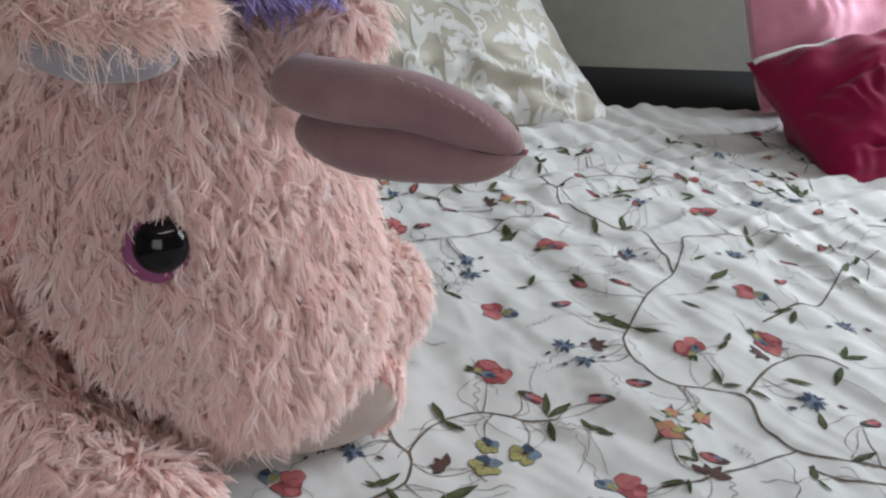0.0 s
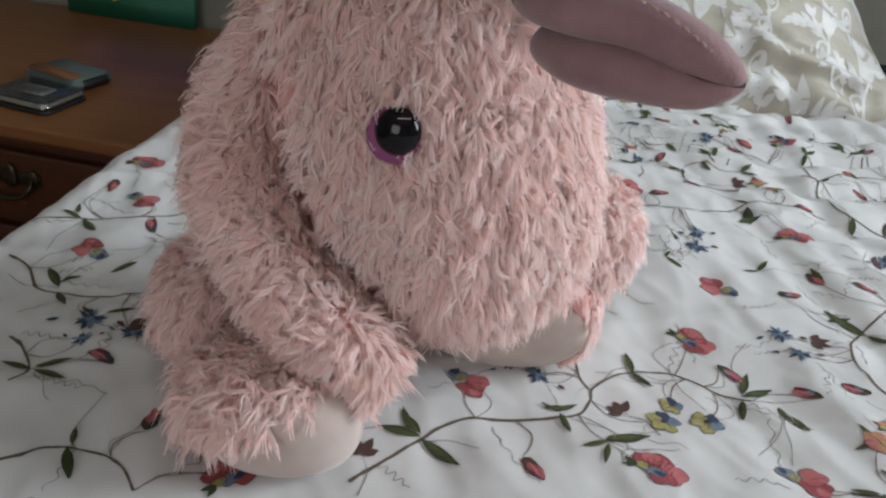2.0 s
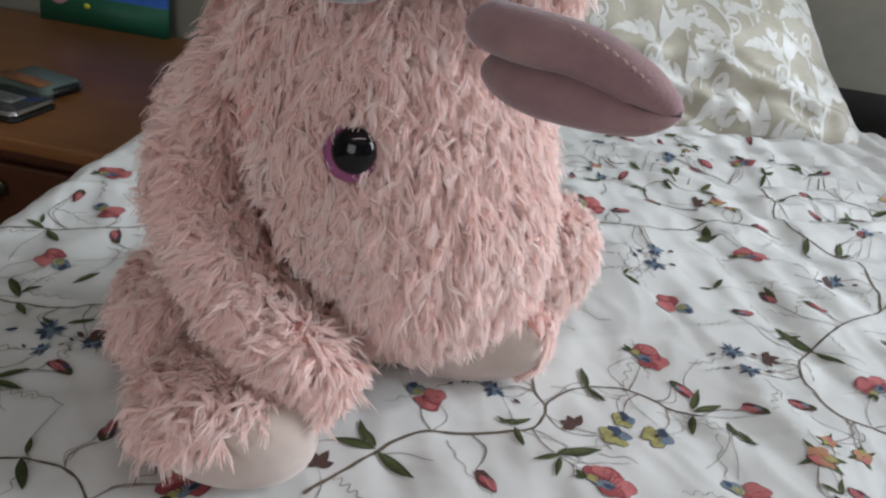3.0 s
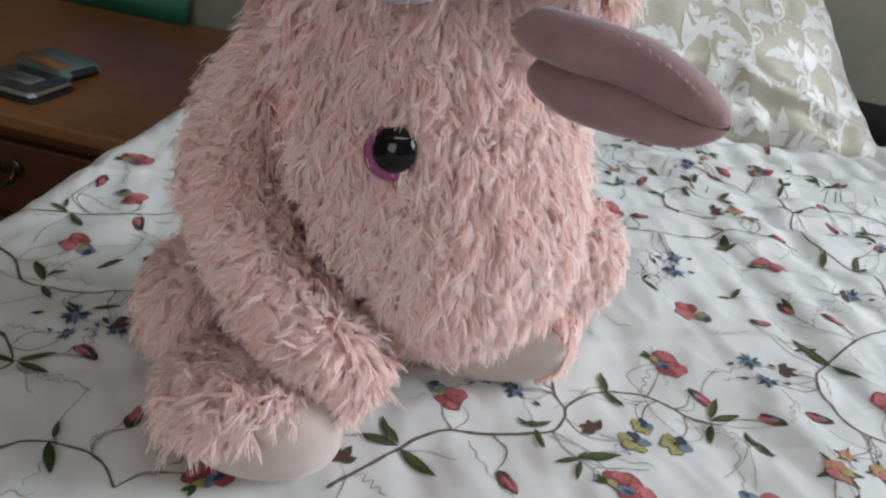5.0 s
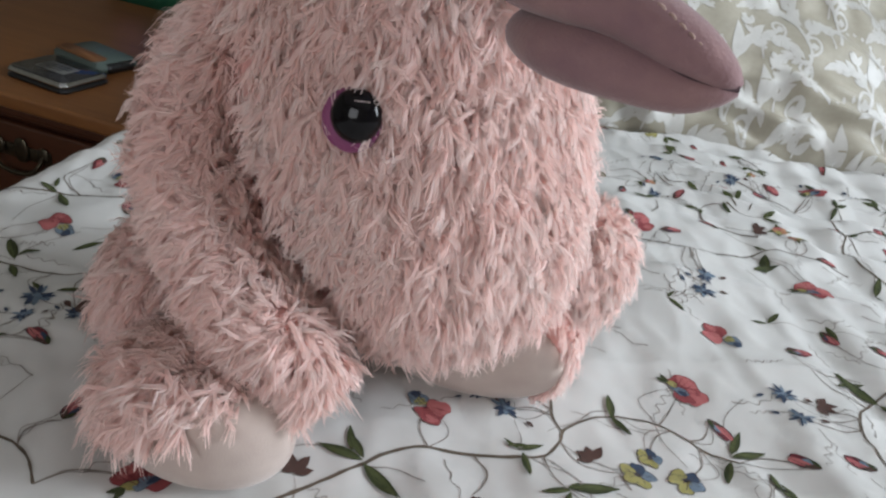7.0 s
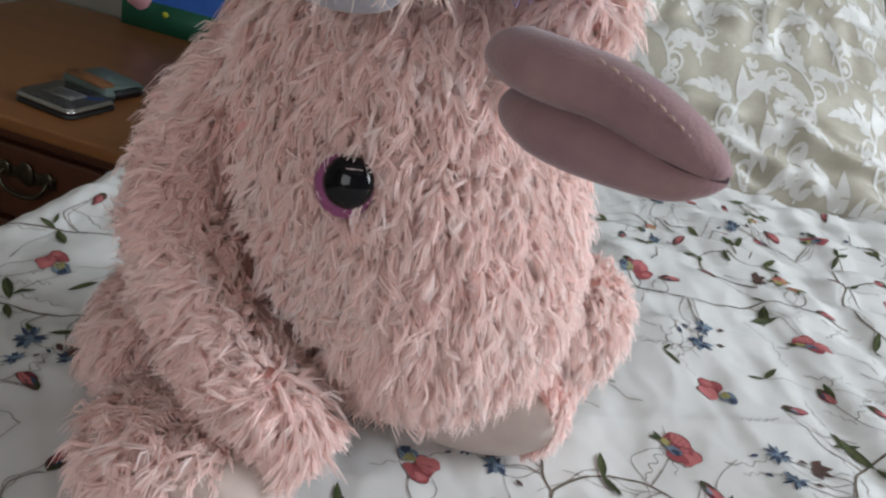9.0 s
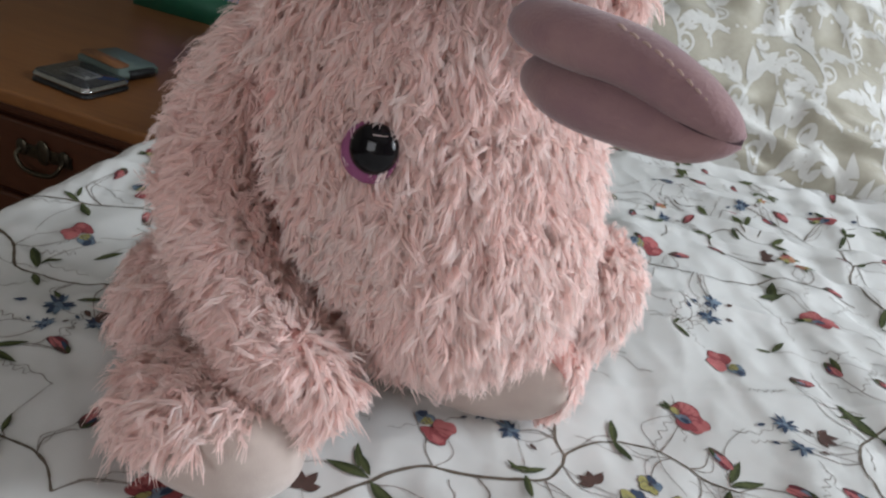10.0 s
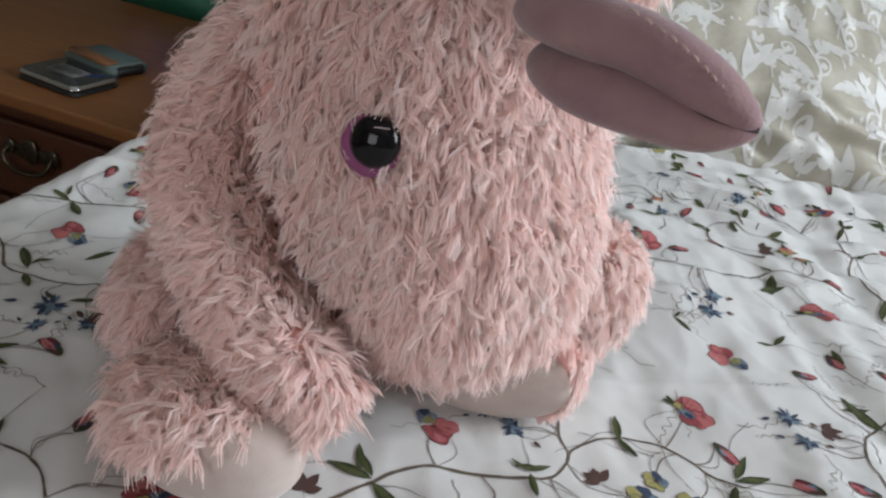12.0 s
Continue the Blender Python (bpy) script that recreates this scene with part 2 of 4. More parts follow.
def sheet_z(x, y):
    """Height of the bedspread: soft hollows and creases on a level mattress, rolled over at the sides."""
    z = 0.006 * (noise.noise(Vector((x * 4.0, y * 4.0, 0.3)))) + 0.0036 * noise.noise(Vector((x * 15, y * 11, 2.0)))
    z += 0.010 * math.exp(-((x - 0.11) ** 2 + (y - 0.68) ** 2) / 0.012) - 0.006 * math.exp(-((x - 0.12) ** 2 + (y - 0.43) ** 2) / 0.010)
    # creases that fan out over the far side
    far = min(max((x - 0.12) / 0.3, 0), 1) * min(max((y - 0.3) / 0.35, 0), 1)
    u = (x * 0.80 + y * 0.28) + 0.03 * noise.noise(Vector((x * 3, y * 3, 5)))
    z += far * 0.0042 * (math.sin(u * 62) + 0.8 * math.sin(u * 151 + 3 * y)) * (0.6 + noise.noise(Vector((x * 5, y * 2, 7))))
    v = (x * 0.25 - y * 0.97) + 0.025 * noise.noise(Vector((x * 4, y * 4, 9)))
    z += min(max((y - 0.62) / 0.2, 0), 1) * 0.0040 * (math.sin(v * 75) + 0.7 * math.sin(v * 151 + 4 * x)) * (0.5 + noise.noise(Vector((x * 4, y * 3, 11))))
    # sharp little ridges across the far half
    ridge = 1 - abs(noise.noise(Vector((x * 3.2 + 0.6 * v, v * 19, 13.0))))
    z += (0.3 + 0.7 * min(max((y - 0.5) / 0.25, 0), 1)) * 0.0075 * ridge ** 7
    # fine puckers of worn cotton
    z += 0.0022 * noise.noise(Vector((x * 31, y * 24, 4.0))) + 0.0013 * (1 - abs(noise.noise(Vector((x * 42 + y * 22, y * 17 - x * 6, 8.0))))) ** 4 + 0.0034 * abs(noise.noise(Vector((x * 17 + y * 9, y * 8, 6.0))))
    for d in (x - BED_W, BED_E - x, BED_N - y):
        if d < 0.03:
            k = max(d, 0.0)
            z -= 0.03 - math.sqrt(max(0.03 ** 2 - (0.03 - k) ** 2, 0))
    return z


def grid_axis(lo, hi, step):
    return np.linspace(lo, hi, int(round((hi - lo) / step)) + 1)


bedspread = thing("bedspread", "white cotton bedspread printed with red and blue flowers on vines", "bedspread", (0.3, 0.1, 0))
xs = np.concatenate([grid_axis(BED_W, -0.30, 0.004), grid_axis(-0.295, 0.72, 0.004), grid_axis(0.73, 0.9, 0.01), grid_axis(0.908, BED_E, 0.006)])
ys = np.concatenate([grid_axis(BED_S, 0.1, 0.03), grid_axis(0.11, 1.1, 0.004), grid_axis(1.105, BED_N, 0.006)])
verts, faces = [], []
cols = [(-1, -0.42), (-1, -0.2)] + [(x, None) for x in xs] + [(1, -0.2), (1, -0.42)]
for y in ys:
    for x, drop in cols:
        if drop is None:
            verts.append((x, y, sheet_z(x, y)))
        else:
            wave = 0.012 * math.sin(y * 21) + 0.008 * math.sin(y * 47)
            edge = BED_W if x < 0 else BED_E
            verts.append((edge + x * (0.012 - wave * drop), y, drop))
nc = len(cols)
for j in range(len(ys) - 1):
    for i in range(nc - 1):
        faces.append((j * nc + i, j * nc + i + 1, (j + 1) * nc + i + 1, (j + 1) * nc + i))
under(new("cloth", mesh_from("cloth", verts, faces, [M_SHEET])), bedspread)

bed = thing("bed", "low bed with a mattress under a floral bedspread", "bed", (0.3, 0.1, FLOOR))
part("mattress", box((BED_W + 0.03, BED_S + 0.02, -0.30), (BED_E - 0.03, BED_N - 0.03, -0.062), 0.03, 3), M_CEIL, bed)
part("bed_base", box((BED_W + 0.04, BED_S + 0.03, -0.48), (BED_E - 0.04, BED_N - 0.03, -0.302), 0.01), M_DARK_SHADED_WOOD, bed)
for x in (BED_W + 0.10, BED_E - 0.10):
    for y in (BED_S + 0.1, BED_N - 0.12):
        part("leg", box((x - 0.03, y - 0.03, FLOOR), (x + 0.03, y + 0.03, -0.482), 0.004), M_DARK_SHADED_WOOD, bed)
headboard = thing("headboard_ledge", "dark charcoal cloth-covered ledge behind the pillows", "headboard", (0.8, 1.37, FLOOR))
part("ledge", box((-0.30, 1.215, FLOOR), (EAST - 0.01, NORTH - 0.004, -0.012), 0.02, 3), M_DARK, headboard)

# ---- the print on the bedspread ----


CLOTH_Z = np.array([[v[2] for v in verts[j * nc + 2:(j + 1) * nc - 2]] for j in range(len(ys))])


def cloth_z(x, y):
    """Height of the woven cloth at a place, between its mesh points."""
    i = min(max(int(np.searchsorted(xs, x)) - 1, 0), len(xs) - 2)
    j = min(max(int(np.searchsorted(ys, y)) - 1, 0), len(ys) - 2)
    u, v = min(max((x - xs[i]) / (xs[i + 1] - xs[i]), 0), 1), min(max((y - ys[j]) / (ys[j + 1] - ys[j]), 0), 1)
    return float((CLOTH_Z[j, i] * (1 - u) + CLOTH_Z[j, i + 1] * u) * (1 - v) + (CLOTH_Z[j + 1, i] * (1 - u) + CLOTH_Z[j + 1, i + 1] * u) * v)


class Print:
    """Flat printed shapes laid on the cloth, in layers a fraction of a millimetre apart."""

    def __init__(self):
        self.v, self.f, self.m, self.mats, self.layer = [], [], [], [], 0

    def slot(self, mat):
        if mat not in self.mats:
            self.mats.append(mat)
        return self.mats.index(mat)

    def fan(self, outline, mat, centre=None):
        self.layer += 1
        lift = 0.0006 + 0.00004 * (self.layer % 24)
        c = centre if centre is not None else np.mean(outline, axis=0)
        i0 = len(self.v)
        ring = [np.asarray(p) for p in outline]
        for p in [np.asarray(c)] + [(np.asarray(c) + p) / 2 for p in ring] + ring:
            self.v.append((p[0], p[1], cloth_z(p[0], p[1]) + lift))
        n, s = len(ring), self.slot(mat)
        for k in range(n):
            k2 = (k + 1) % n
            self.f += [(i0, i0 + 1 + k, i0 + 1 + k2), (i0 + 1 + k, i0 + 1 + n + k, i0 + 1 + n + k2, i0 + 1 + k2)]
            self.m += [s, s]

    def stroke(self, line, width, mat, taper=0.3, over=False):
        """A drawn line; over: on top of the patches laid so far."""
        lift = 0.00062 + 0.00004 * (self.layer % 24) if over else 0.00045
        i0, n, s = len(self.v), len(line), self.slot(mat)
        for i, p in enumerate(line):
            t = line[min(i + 1, n - 1)] - line[max(i - 1, 0)]
            t = t / (np.linalg.norm(t) + 1e-9)
            e = i / (n - 1)
            w = width * (1 - (1 - taper) * e) * 0.5 * (0.8 + 0.4 * noise.noise(Vector((p[0] * 160, p[1] * 160, 1))))
            for q in (p + w * np.array((-t[1], t[0])), p - w * np.array((-t[1], t[0]))):
                self.v.append((q[0], q[1], cloth_z(q[0], q[1]) + lift))
        for i in range(n - 1):
            self.f.append((i0 + 2 * i, i0 + 2 * i + 1, i0 + 2 * i + 3, i0 + 2 * i + 2))
            self.m.append(s)

    def place(self, name, label=""):
        ob = new(name, mesh_from(name, self.v, self.f, self.mats, self.m))
        # faces look up
        ob.data.flip_normals() if ob.data.polygons[0].normal.z < 0 else None
        return under(ob, bedspread, label)


rnd = random.Random(7)


def turned(pts, x, y, deg, size=1.0):
    c, s = math.cos(radians(deg)), math.sin(radians(deg))
    return [np.array((x + size * (c * a - s * b), y + size * (s * a + c * b))) for a, b in pts]


def leaf_shape(length, width, n=8):
    up = [(length * k / n, width * 0.5 * math.sin(math.pi * (k / n) ** 0.85)) for k in range(n + 1)]
    return up + [(a, -b) for a, b in up[-2:0:-1]]


def ink(p, pts, x, y, deg, size, width=0.0009, mat=None):
    """A fine drawn line over the colours."""
    p.stroke(smooth_line(turned(pts, x, y, deg, size), 4 * len(pts)), width * size, mat or P_INK, 0.6, True)


def blob(p, x, y, deg, size, cx, cy, rx, ry, mat, edge=None, wob=0.12):
    """A rounded printed patch in the flower's own frame, with an uneven edge and, if wanted, a drawn outline."""
    f1, f2, n = rnd.uniform(0, 6.28), rnd.uniform(0, 6.28), 18
    ring = []
    for k in range(n):
        w = 2 * math.pi * k / n
        r = 1 + wob * math.sin(3 * w + f1) + 0.5 * wob * math.sin(5 * w + f2)
        ring.append((cx + rx * r * math.cos(w), cy + ry * r * math.sin(w)))
    p.fan(turned(ring, x, y, deg, size), mat)
    if edge:
        start = rnd.randrange(n)
        ink(p, (ring[start:] + ring[:start])[: n - rnd.randrange(1, 5)], x, y, deg, size, 0.0007, edge)


def bloom(p, x, y, deg, size):
    """An open red flower: broad petals, a striped blue and yellow heart below, small sepals."""
    blob(p, x, y, deg, size, 0.000, 0.006, 0.014, 0.010, P_RED, P_DARKRED)
    blob(p, x, y, deg, size, 0.013, 0.001, 0.009, 0.009, P_ROSE, P_DARKRED)
    blob(p, x, y, deg, size, -0.002, 0.010, 0.009, 0.005, P_ROSE)
    blob(p, x, y, deg, size, 0.006, -0.006, 0.009, 0.0055, P_RED, P_DARKRED)
    blob(p, x, y, deg, size, 0.000, -0.002, 0.0085, 0.0040, P_PALEBLUE, P_INK)
    blob(p, x, y, deg, size, -0.008, 0.000, 0.0048, 0.0034, P_YELLOW, P_INK)
    blob(p, x, y, deg, size, 0.004, -0.003, 0.0040, 0.0022, P_BLUE)
    for k in range(6):
        u = -0.009 + 0.004 * k
        ink(p, [(u * 0.5, -0.001), (u * 0.9, 0.005), (u * 1.2, rnd.uniform(0.009, 0.014))], x, y, deg, size, 0.0006, P_DARKRED)
    for a in (165, 205):
        p.fan(turned(leaf_shape(0.010, 0.0042), *turned([(-0.011, -0.001)], x, y, deg, size)[0], deg + a, size), P_LEAF)


def side_bloom(p, x, y, deg, size):
    """A red flower of two lobes with a small blue and yellow one beside it."""
    blob(p, x, y, deg, size, -0.008, 0.005, 0.011, 0.009, P_RED, P_DARKRED)
    blob(p, x, y, deg, size, -0.006, -0.006, 0.0095, 0.008, P_ROSE, P_DARKRED)
    blob(p, x, y, deg, size, -0.012, 0.007, 0.005, 0.004, P_ROSE)
    for k in range(4):
        ink(p, [(0.001, 0.002), (-0.006, -0.004 + 0.004 * k), (-0.014, -0.008 + 0.006 * k)], x, y, deg, size, 0.0006, P_DARKRED)
    blob(p, x, y, deg, size, 0.011, -0.001, 0.0080, 0.0068, P_PALEBLUE, P_INK)
    blob(p, x, y, deg, size, 0.007, 0.000, 0.0042, 0.0048, P_YELLOW)
    blob(p, x, y, deg, size, 0.015, -0.003, 0.0034, 0.0042, P_BLUE)
    for k in range(3):
        ink(p, [(0.004, 0.004 - 0.003 * k), (0.010, 0.003 - 0.003 * k), (0.016, 0.003 - 0.004 * k)], x, y, deg, size)


def bud(p, x, y, deg, size):
    """A slim red bud between dark sepals."""
    blob(p, x, y, deg, size, 0.011, 0.0, 0.0095, 0.0046, P_DARKRED, P_INK)
    blob(p, x, y, deg, size, 0.013, 0.0012, 0.0075, 0.0026, P_ROSE)
    blob(p, x, y, deg, size, 0.007, -0.002, 0.0050, 0.0018, rnd.choice((P_RED, P_PALEBLUE, P_RED, P_BLUE)))
    ink(p, [(0.002, -0.002), (0.010, -0.0035), (0.018, -0.001)], x, y, deg, size)
    ink(p, [(0.002, 0), (0.010, 0.002), (0.019, 0.001)], x, y, deg, size)
    p.fan(turned(leaf_shape(0.011, 0.0034), x, y, deg + 20, size), P_BROWN)
    p.fan(turned(leaf_shape(0.009, 0.0030), x, y, deg - 24, size), rnd.choice((P_BROWN, P_LEAF)))


def blue_star(p, x, y, deg, size):
    """A blue flower of many narrow petals, with a few loose dark leaflets."""
    for k in range(10):
        p.fan(turned(leaf_shape(rnd.uniform(0.008, 0.0145), rnd.uniform(0.0030, 0.0046)), x, y, deg + 36 * k + rnd.uniform(-13, 13), size), P_BLUE if k % 3 else P_PALEBLUE)
    blob(p, x, y, deg, size, 0, 0, 0.0030, 0.0026, P_PALEBLUE, P_INK)
    for k in range(2):
        a = rnd.uniform(-25, 25) + 180 * k
        px, py = turned([(0.017, 0.002)], x, y, a, size)[0]
        p.fan(turned(leaf_shape(0.008, 0.0036), px, py, a + rnd.uniform(-40, 40), size), P_BLUE if k else P_BROWN)


def pansy(p, x, y, deg, size):
    """A small pansy, yellow below and blue above, outlined in ink."""
    for k in range(5):
        cx, cy = turned([(0.0066, 0)], 0, 0, 72 * k + 20)[0]
        blob(p, x, y, deg, size, cx, cy, 0.0056, 0.0046, (P_YELLOW, P_PALEBLUE, P_BLUE, P_YELLOW, P_YELLOW)[k], P_INK)
        ink(p, [(0, 0), (cx * 0.6, cy * 0.6 + 0.0006), (cx * 1.3, cy * 1.3)], x, y, deg, size)
    blob(p, x, y, deg, size, 0, 0, 0.0022, 0.0020, P_INK)


def orange_bloom(p, x, y, deg, size):
    """A little orange flower among narrow leaves."""
    for a in (-20, 60, 165, 215):
        p.fan(turned(leaf_shape(0.014, 0.0036), x, y, deg + a, size), P_OLIVE)
    for k in range(5):
        cx, cy = turned([(0.0042, 0)], 0, 0, 72 * k)[0]
        blob(p, x, y, deg, size, cx, cy, 0.0040, 0.0032, (P_ORANGE, P_ROSE, P_ORANGE, P_YELLOW, P_ORANGE)[k], P_BROWN if k % 2 else None)


FLOWERS = []


def motif(draw, x, y, deg, size=1.0, label=""):
    p = Print()
    draw(p, x, y, deg, size)
    FLOWERS.append((x, y))
    p.place("printed_flower", label)


for x, y, deg in [(0.177, 0.467, -30), (0.287, 0.659, 10), (0.502, 0.745, 20), (0.525, 0.83, 40), (0.432, 0.49, 100), (0.358, 0.478, -120),
                  (-0.349, 0.583, 10), (-0.096, 0.236, 60), (0.143, 0.311, -10)]:
    motif(bloom, x, y, deg if abs(deg) < 91 else deg - 180, 0.92, "red printed flower with a blue heart")
for x, y, deg in [(0.207, 0.548, -20), (0.459, 0.56, -30), (0.237, 0.334, 170), (0.019, 0.357, 150), (0.125, 0.695, 200), (-0.314, 0.518, 160), (-0.303, 0.424, -20)]:
    motif(side_bloom, x, y, deg, 0.88, "red printed flower with a small blue one")
for x, y, deg in [(0.266, 0.557, 10), (0.335, 0.593, -30), (0.433, 0.957, 20), (0.433, 0.754, 80), (0.555, 0.615, 120), (0.501, 0.574, 30), (0.312, 0.437, 170),
                  (0.204, 0.441, -40), (0.274, 0.42, 160), (0.329, 0.345, 140), (0.454, 0.376, 10), (0.157, 0.697, 20), (0.213, 0.737, 150), (0.072, 0.299, -50), (0.299, 0.604, -60), (0.120, 0.708, -40), (0.173, 0.952, 0)]:
    motif(bud, x - 0.008, y, deg, 1.0)
for x, y, deg in [(0.308, 0.73, 10), (0.146, 0.87, -10), (0.658, 0.743, 30), (0.719, 0.745, 70), (0.623, 0.84, 10), (-0.346, 0.544, -80), (-0.27, 0.471, 120),
                  (-0.241, 0.427, 45), (-0.201, 0.302, 160), (-0.148, 0.25, 100), (0.21, 0.875, 0), (0.27, 0.905, -20), (0.08, 0.80, 30)]:
    motif(bud, x - 0.008, y, deg, 1.0)
for x, y, s in [(0.25, 0.493, 1.0), (0.259, 0.468, 0.9), (0.192, 0.627, 0.9), (0.191, 0.605, 1.1), (0.065, 0.381, 1.0), (0.045, 0.385, 0.7), (0.37, 0.65, 1.0),
                (0.487, 0.639, 1.1), (0.425, 0.405, 1.2), (0.582, 0.768, 1.0), (0.526, 0.507, 1.1), (0.409, 0.80, 0.9), (0.14, 0.796, 0.8), (-0.25, 0.34, 1.3),
                (-0.214, 0.334, 0.8), (-0.292, 0.59, 0.8), (0.62, 0.93, 1.0), (0.33, 0.95, 0.9), (-0.242, 0.318, 0.7), (0.226, 0.896, 0.9)]:
    motif(blue_star, x, y, rnd.uniform(0, 360), s * 0.9, "blue printed starry flower")
for x, y, s in [(0.159, 0.384, 0.75), (0.152, 0.362, 1.0), (0.181, 0.371, 1.0)]:
    motif(pansy, x, y, rnd.uniform(0, 360), s, "yellow and blue printed pansy")
for x, y, s in [(0.271, 0.779, 1.1), (0.282, 0.759, 1), (0.293, 0.381, 1.3), (0.324, 0.393, 0.9), (0.302, 0.399, 0.7)]:
    motif(orange_bloom, x, y, rnd.uniform(0, 360), s, "orange printed flower")

VINES = [
    [(-0.031, 0.25), (-0.018, 0.268), (0.001, 0.295), (0.025, 0.321), (0.076, 0.338), (0.095, 0.348), (0.103, 0.369), (0.105, 0.385), (0.127, 0.411), (0.159, 0.422), (0.192, 0.411), (0.216, 0.407)],
    [(0.091, 0.407), (0.095, 0.392), (0.104, 0.378)],
    [(0.50, 0.30), (0.432, 0.33), (0.408, 0.338), (0.379, 0.355), (0.367, 0.38), (0.371, 0.411), (0.346, 0.428), (0.319, 0.436), (0.301, 0.469), (0.306, 0.502), (0.332, 0.537), (0.36, 0.57), (0.401, 0.607), (0.433, 0.654), (0.452, 0.68), (0.533, 0.685)],
    [(0.401, 0.607), (0.407, 0.649), (0.398, 0.702), (0.355, 0.732), (0.34, 0.767), (0.343, 0.812), (0.381, 0.848), (0.44, 0.861), (0.484, 0.854)],
]
VINES += [
    [(0.13, 0.664), (0.187, 0.674), (0.228, 0.697), (0.252, 0.719), (0.287, 0.729), (0.333, 0.725)],
    [(0.373, 0.416), (0.404, 0.443), (0.443, 0.464), (0.466, 0.458), (0.48, 0.439)],
    [(0.264, 0.33), (0.287, 0.33), (0.302, 0.334), (0.341, 0.344), (0.379, 0.355)],
    [(0.447, 0.516), (0.49, 0.538), (0.526, 0.546), (0.573, 0.588), (0.599, 0.61), (0.66, 0.64)],
    [(0.148, 0.838), (0.191, 0.847), (0.227, 0.812)],
    [(0.341, 0.803), (0.333, 0.839), (0.324, 0.857), (0.27, 0.88)],
    [(0.377, 0.338), (0.389, 0.323), (0.422, 0.316)],
    [(0.245, 0.741), (0.201, 0.749), (0.181, 0.788)],
]
VINES += [
    [(-0.361, 0.401), (-0.336, 0.39), (-0.312, 0.367), (-0.293, 0.367), (-0.263, 0.369), (-0.234, 0.386)],
    [(-0.39, 0.449), (-0.373, 0.458), (-0.344, 0.47), (-0.293, 0.492), (-0.259, 0.519)],
    [(-0.26, 0.19), (-0.216, 0.212), (-0.204, 0.224), (-0.189, 0.228), (-0.172, 0.228), (-0.154, 0.222), (-0.14, 0.21)],
    [(-0.29, 0.309), (-0.273, 0.299), (-0.255, 0.281), (-0.258, 0.266)],
]
for line in VINES:
    p = Print()
    p.stroke(smooth_line(line, 10 * len(line)), 0.0030, P_VINE, 0.55)
    p.place("printed_vine")

# leaves: place, heading, length in millimetres
LEAVES = [
    [(0.294, 0.53, 23, 21), (0.322, 0.519, 136, 36), (0.322, 0.519, -41, 23), (0.085, 0.353, -151, 13), (0.235, 0.407, -78, 19), (0.239, 0.388, -12, 14), (0.36, 0.431, 84, 18),
     (0.36, 0.431, -20, 15), (0.377, 0.422, -52, 18), (0.417, 0.434, -24, 22), (0.28, 0.331, 176, 16), (0.282, 0.332, -104, 12), (0.299, 0.35, 77, 13), (0.299, 0.35, 148, 13),
     (0.371, 0.322, 58, 19), (0.371, 0.322, -63, 11), (0.41, 0.338, 14, 21), (0.487, 0.456, 49, 21), (0.487, 0.456, 2, 23), (0.474, 0.441, -133, 23), (0.432, 0.572, 176, 15)],
    [(0.429, 0.583, 34, 34), (0.393, 0.484, 50, 16), (0.393, 0.484, -139, 18), (0.246, 0.591, -163, 14), (0.246, 0.591, 58, 19), (0.295, 0.611, -65, 19), (0.384, 0.554, -58, 19),
     (0.251, 0.712, -91, 35), (0.252, 0.719, 156, 12), (0.238, 0.673, 40, 30), (0.355, 0.703, 78, 25), (0.355, 0.703, -73, 10), (0.392, 0.712, 76, 25), (0.391, 0.709, 41, 18),
     (0.347, 0.812, 63, 20), (0.161, 0.577, -34, 18), (0.161, 0.577, 63, 11), (0.433, 0.629, 21, 17), (0.527, 0.685, -103, 22), (0.527, 0.685, 72, 19), (0.487, 0.533, -174, 19)],
    [(0.488, 0.53, -129, 21), (0.588, 0.599, 42, 25), (0.586, 0.587, -97, 17), (0.396, 0.848, 128, 16), (0.466, 0.848, 27, 22), (0.213, 0.812, -74, 22), (0.414, 0.373, 66, 20),
     (-0.344, 0.47, 165, 20), (-0.341, 0.47, -38, 28), (-0.35, 0.475, 113, 14), (-0.298, 0.373, 141, 27), (-0.295, 0.366, -43, 21), (-0.3, 0.378, 61, 15), (-0.253, 0.281, 177, 20),
     (-0.251, 0.281, -3, 22), (-0.253, 0.284, 35, 21), (-0.19, 0.23, 117, 15), (-0.191, 0.227, -52, 24), (-0.274, 0.402, 58, 22), (-0.252, 0.346, 155, 14), (-0.244, 0.35, 35, 19)],
    [(0.0, 0.297, 178, 26), (-0.008, 0.30, 114, 19), (0.001, 0.295, -31, 29), (0.0, 0.298, 135, 20), (0.081, 0.346, 148, 12), (0.081, 0.346, 42, 17), (0.083, 0.344, -60, 17), (0.133, 0.412, 106, 22),
     (0.131, 0.414, -40, 19), (0.211, 0.414, 75, 23), (0.211, 0.411, 29, 25), (0.21, 0.406, -95, 21), (0.113, 0.326, 56, 10), (0.115, 0.326, -152, 17), (0.115, 0.327, 28, 30),
     (0.115, 0.324, -94, 16), (0.24, 0.399, -59, 19)],
]
p = Print()
for group in LEAVES:
    for x, y, deg, mm in group:
        p.fan(turned(leaf_shape(mm * 0.00108, mm * 0.00027), x, y, deg + rnd.uniform(-4, 4)), P_LEAF)
        p.fan([q for q in turned([(a, b * 0.85) if b > 0 else (a, b * 0.15) for a, b in leaf_shape(mm * 0.00104, mm * 0.00027)], x, y, deg)], P_OLIVE)
p.place("printed_leaves", "dark green printed leaves")
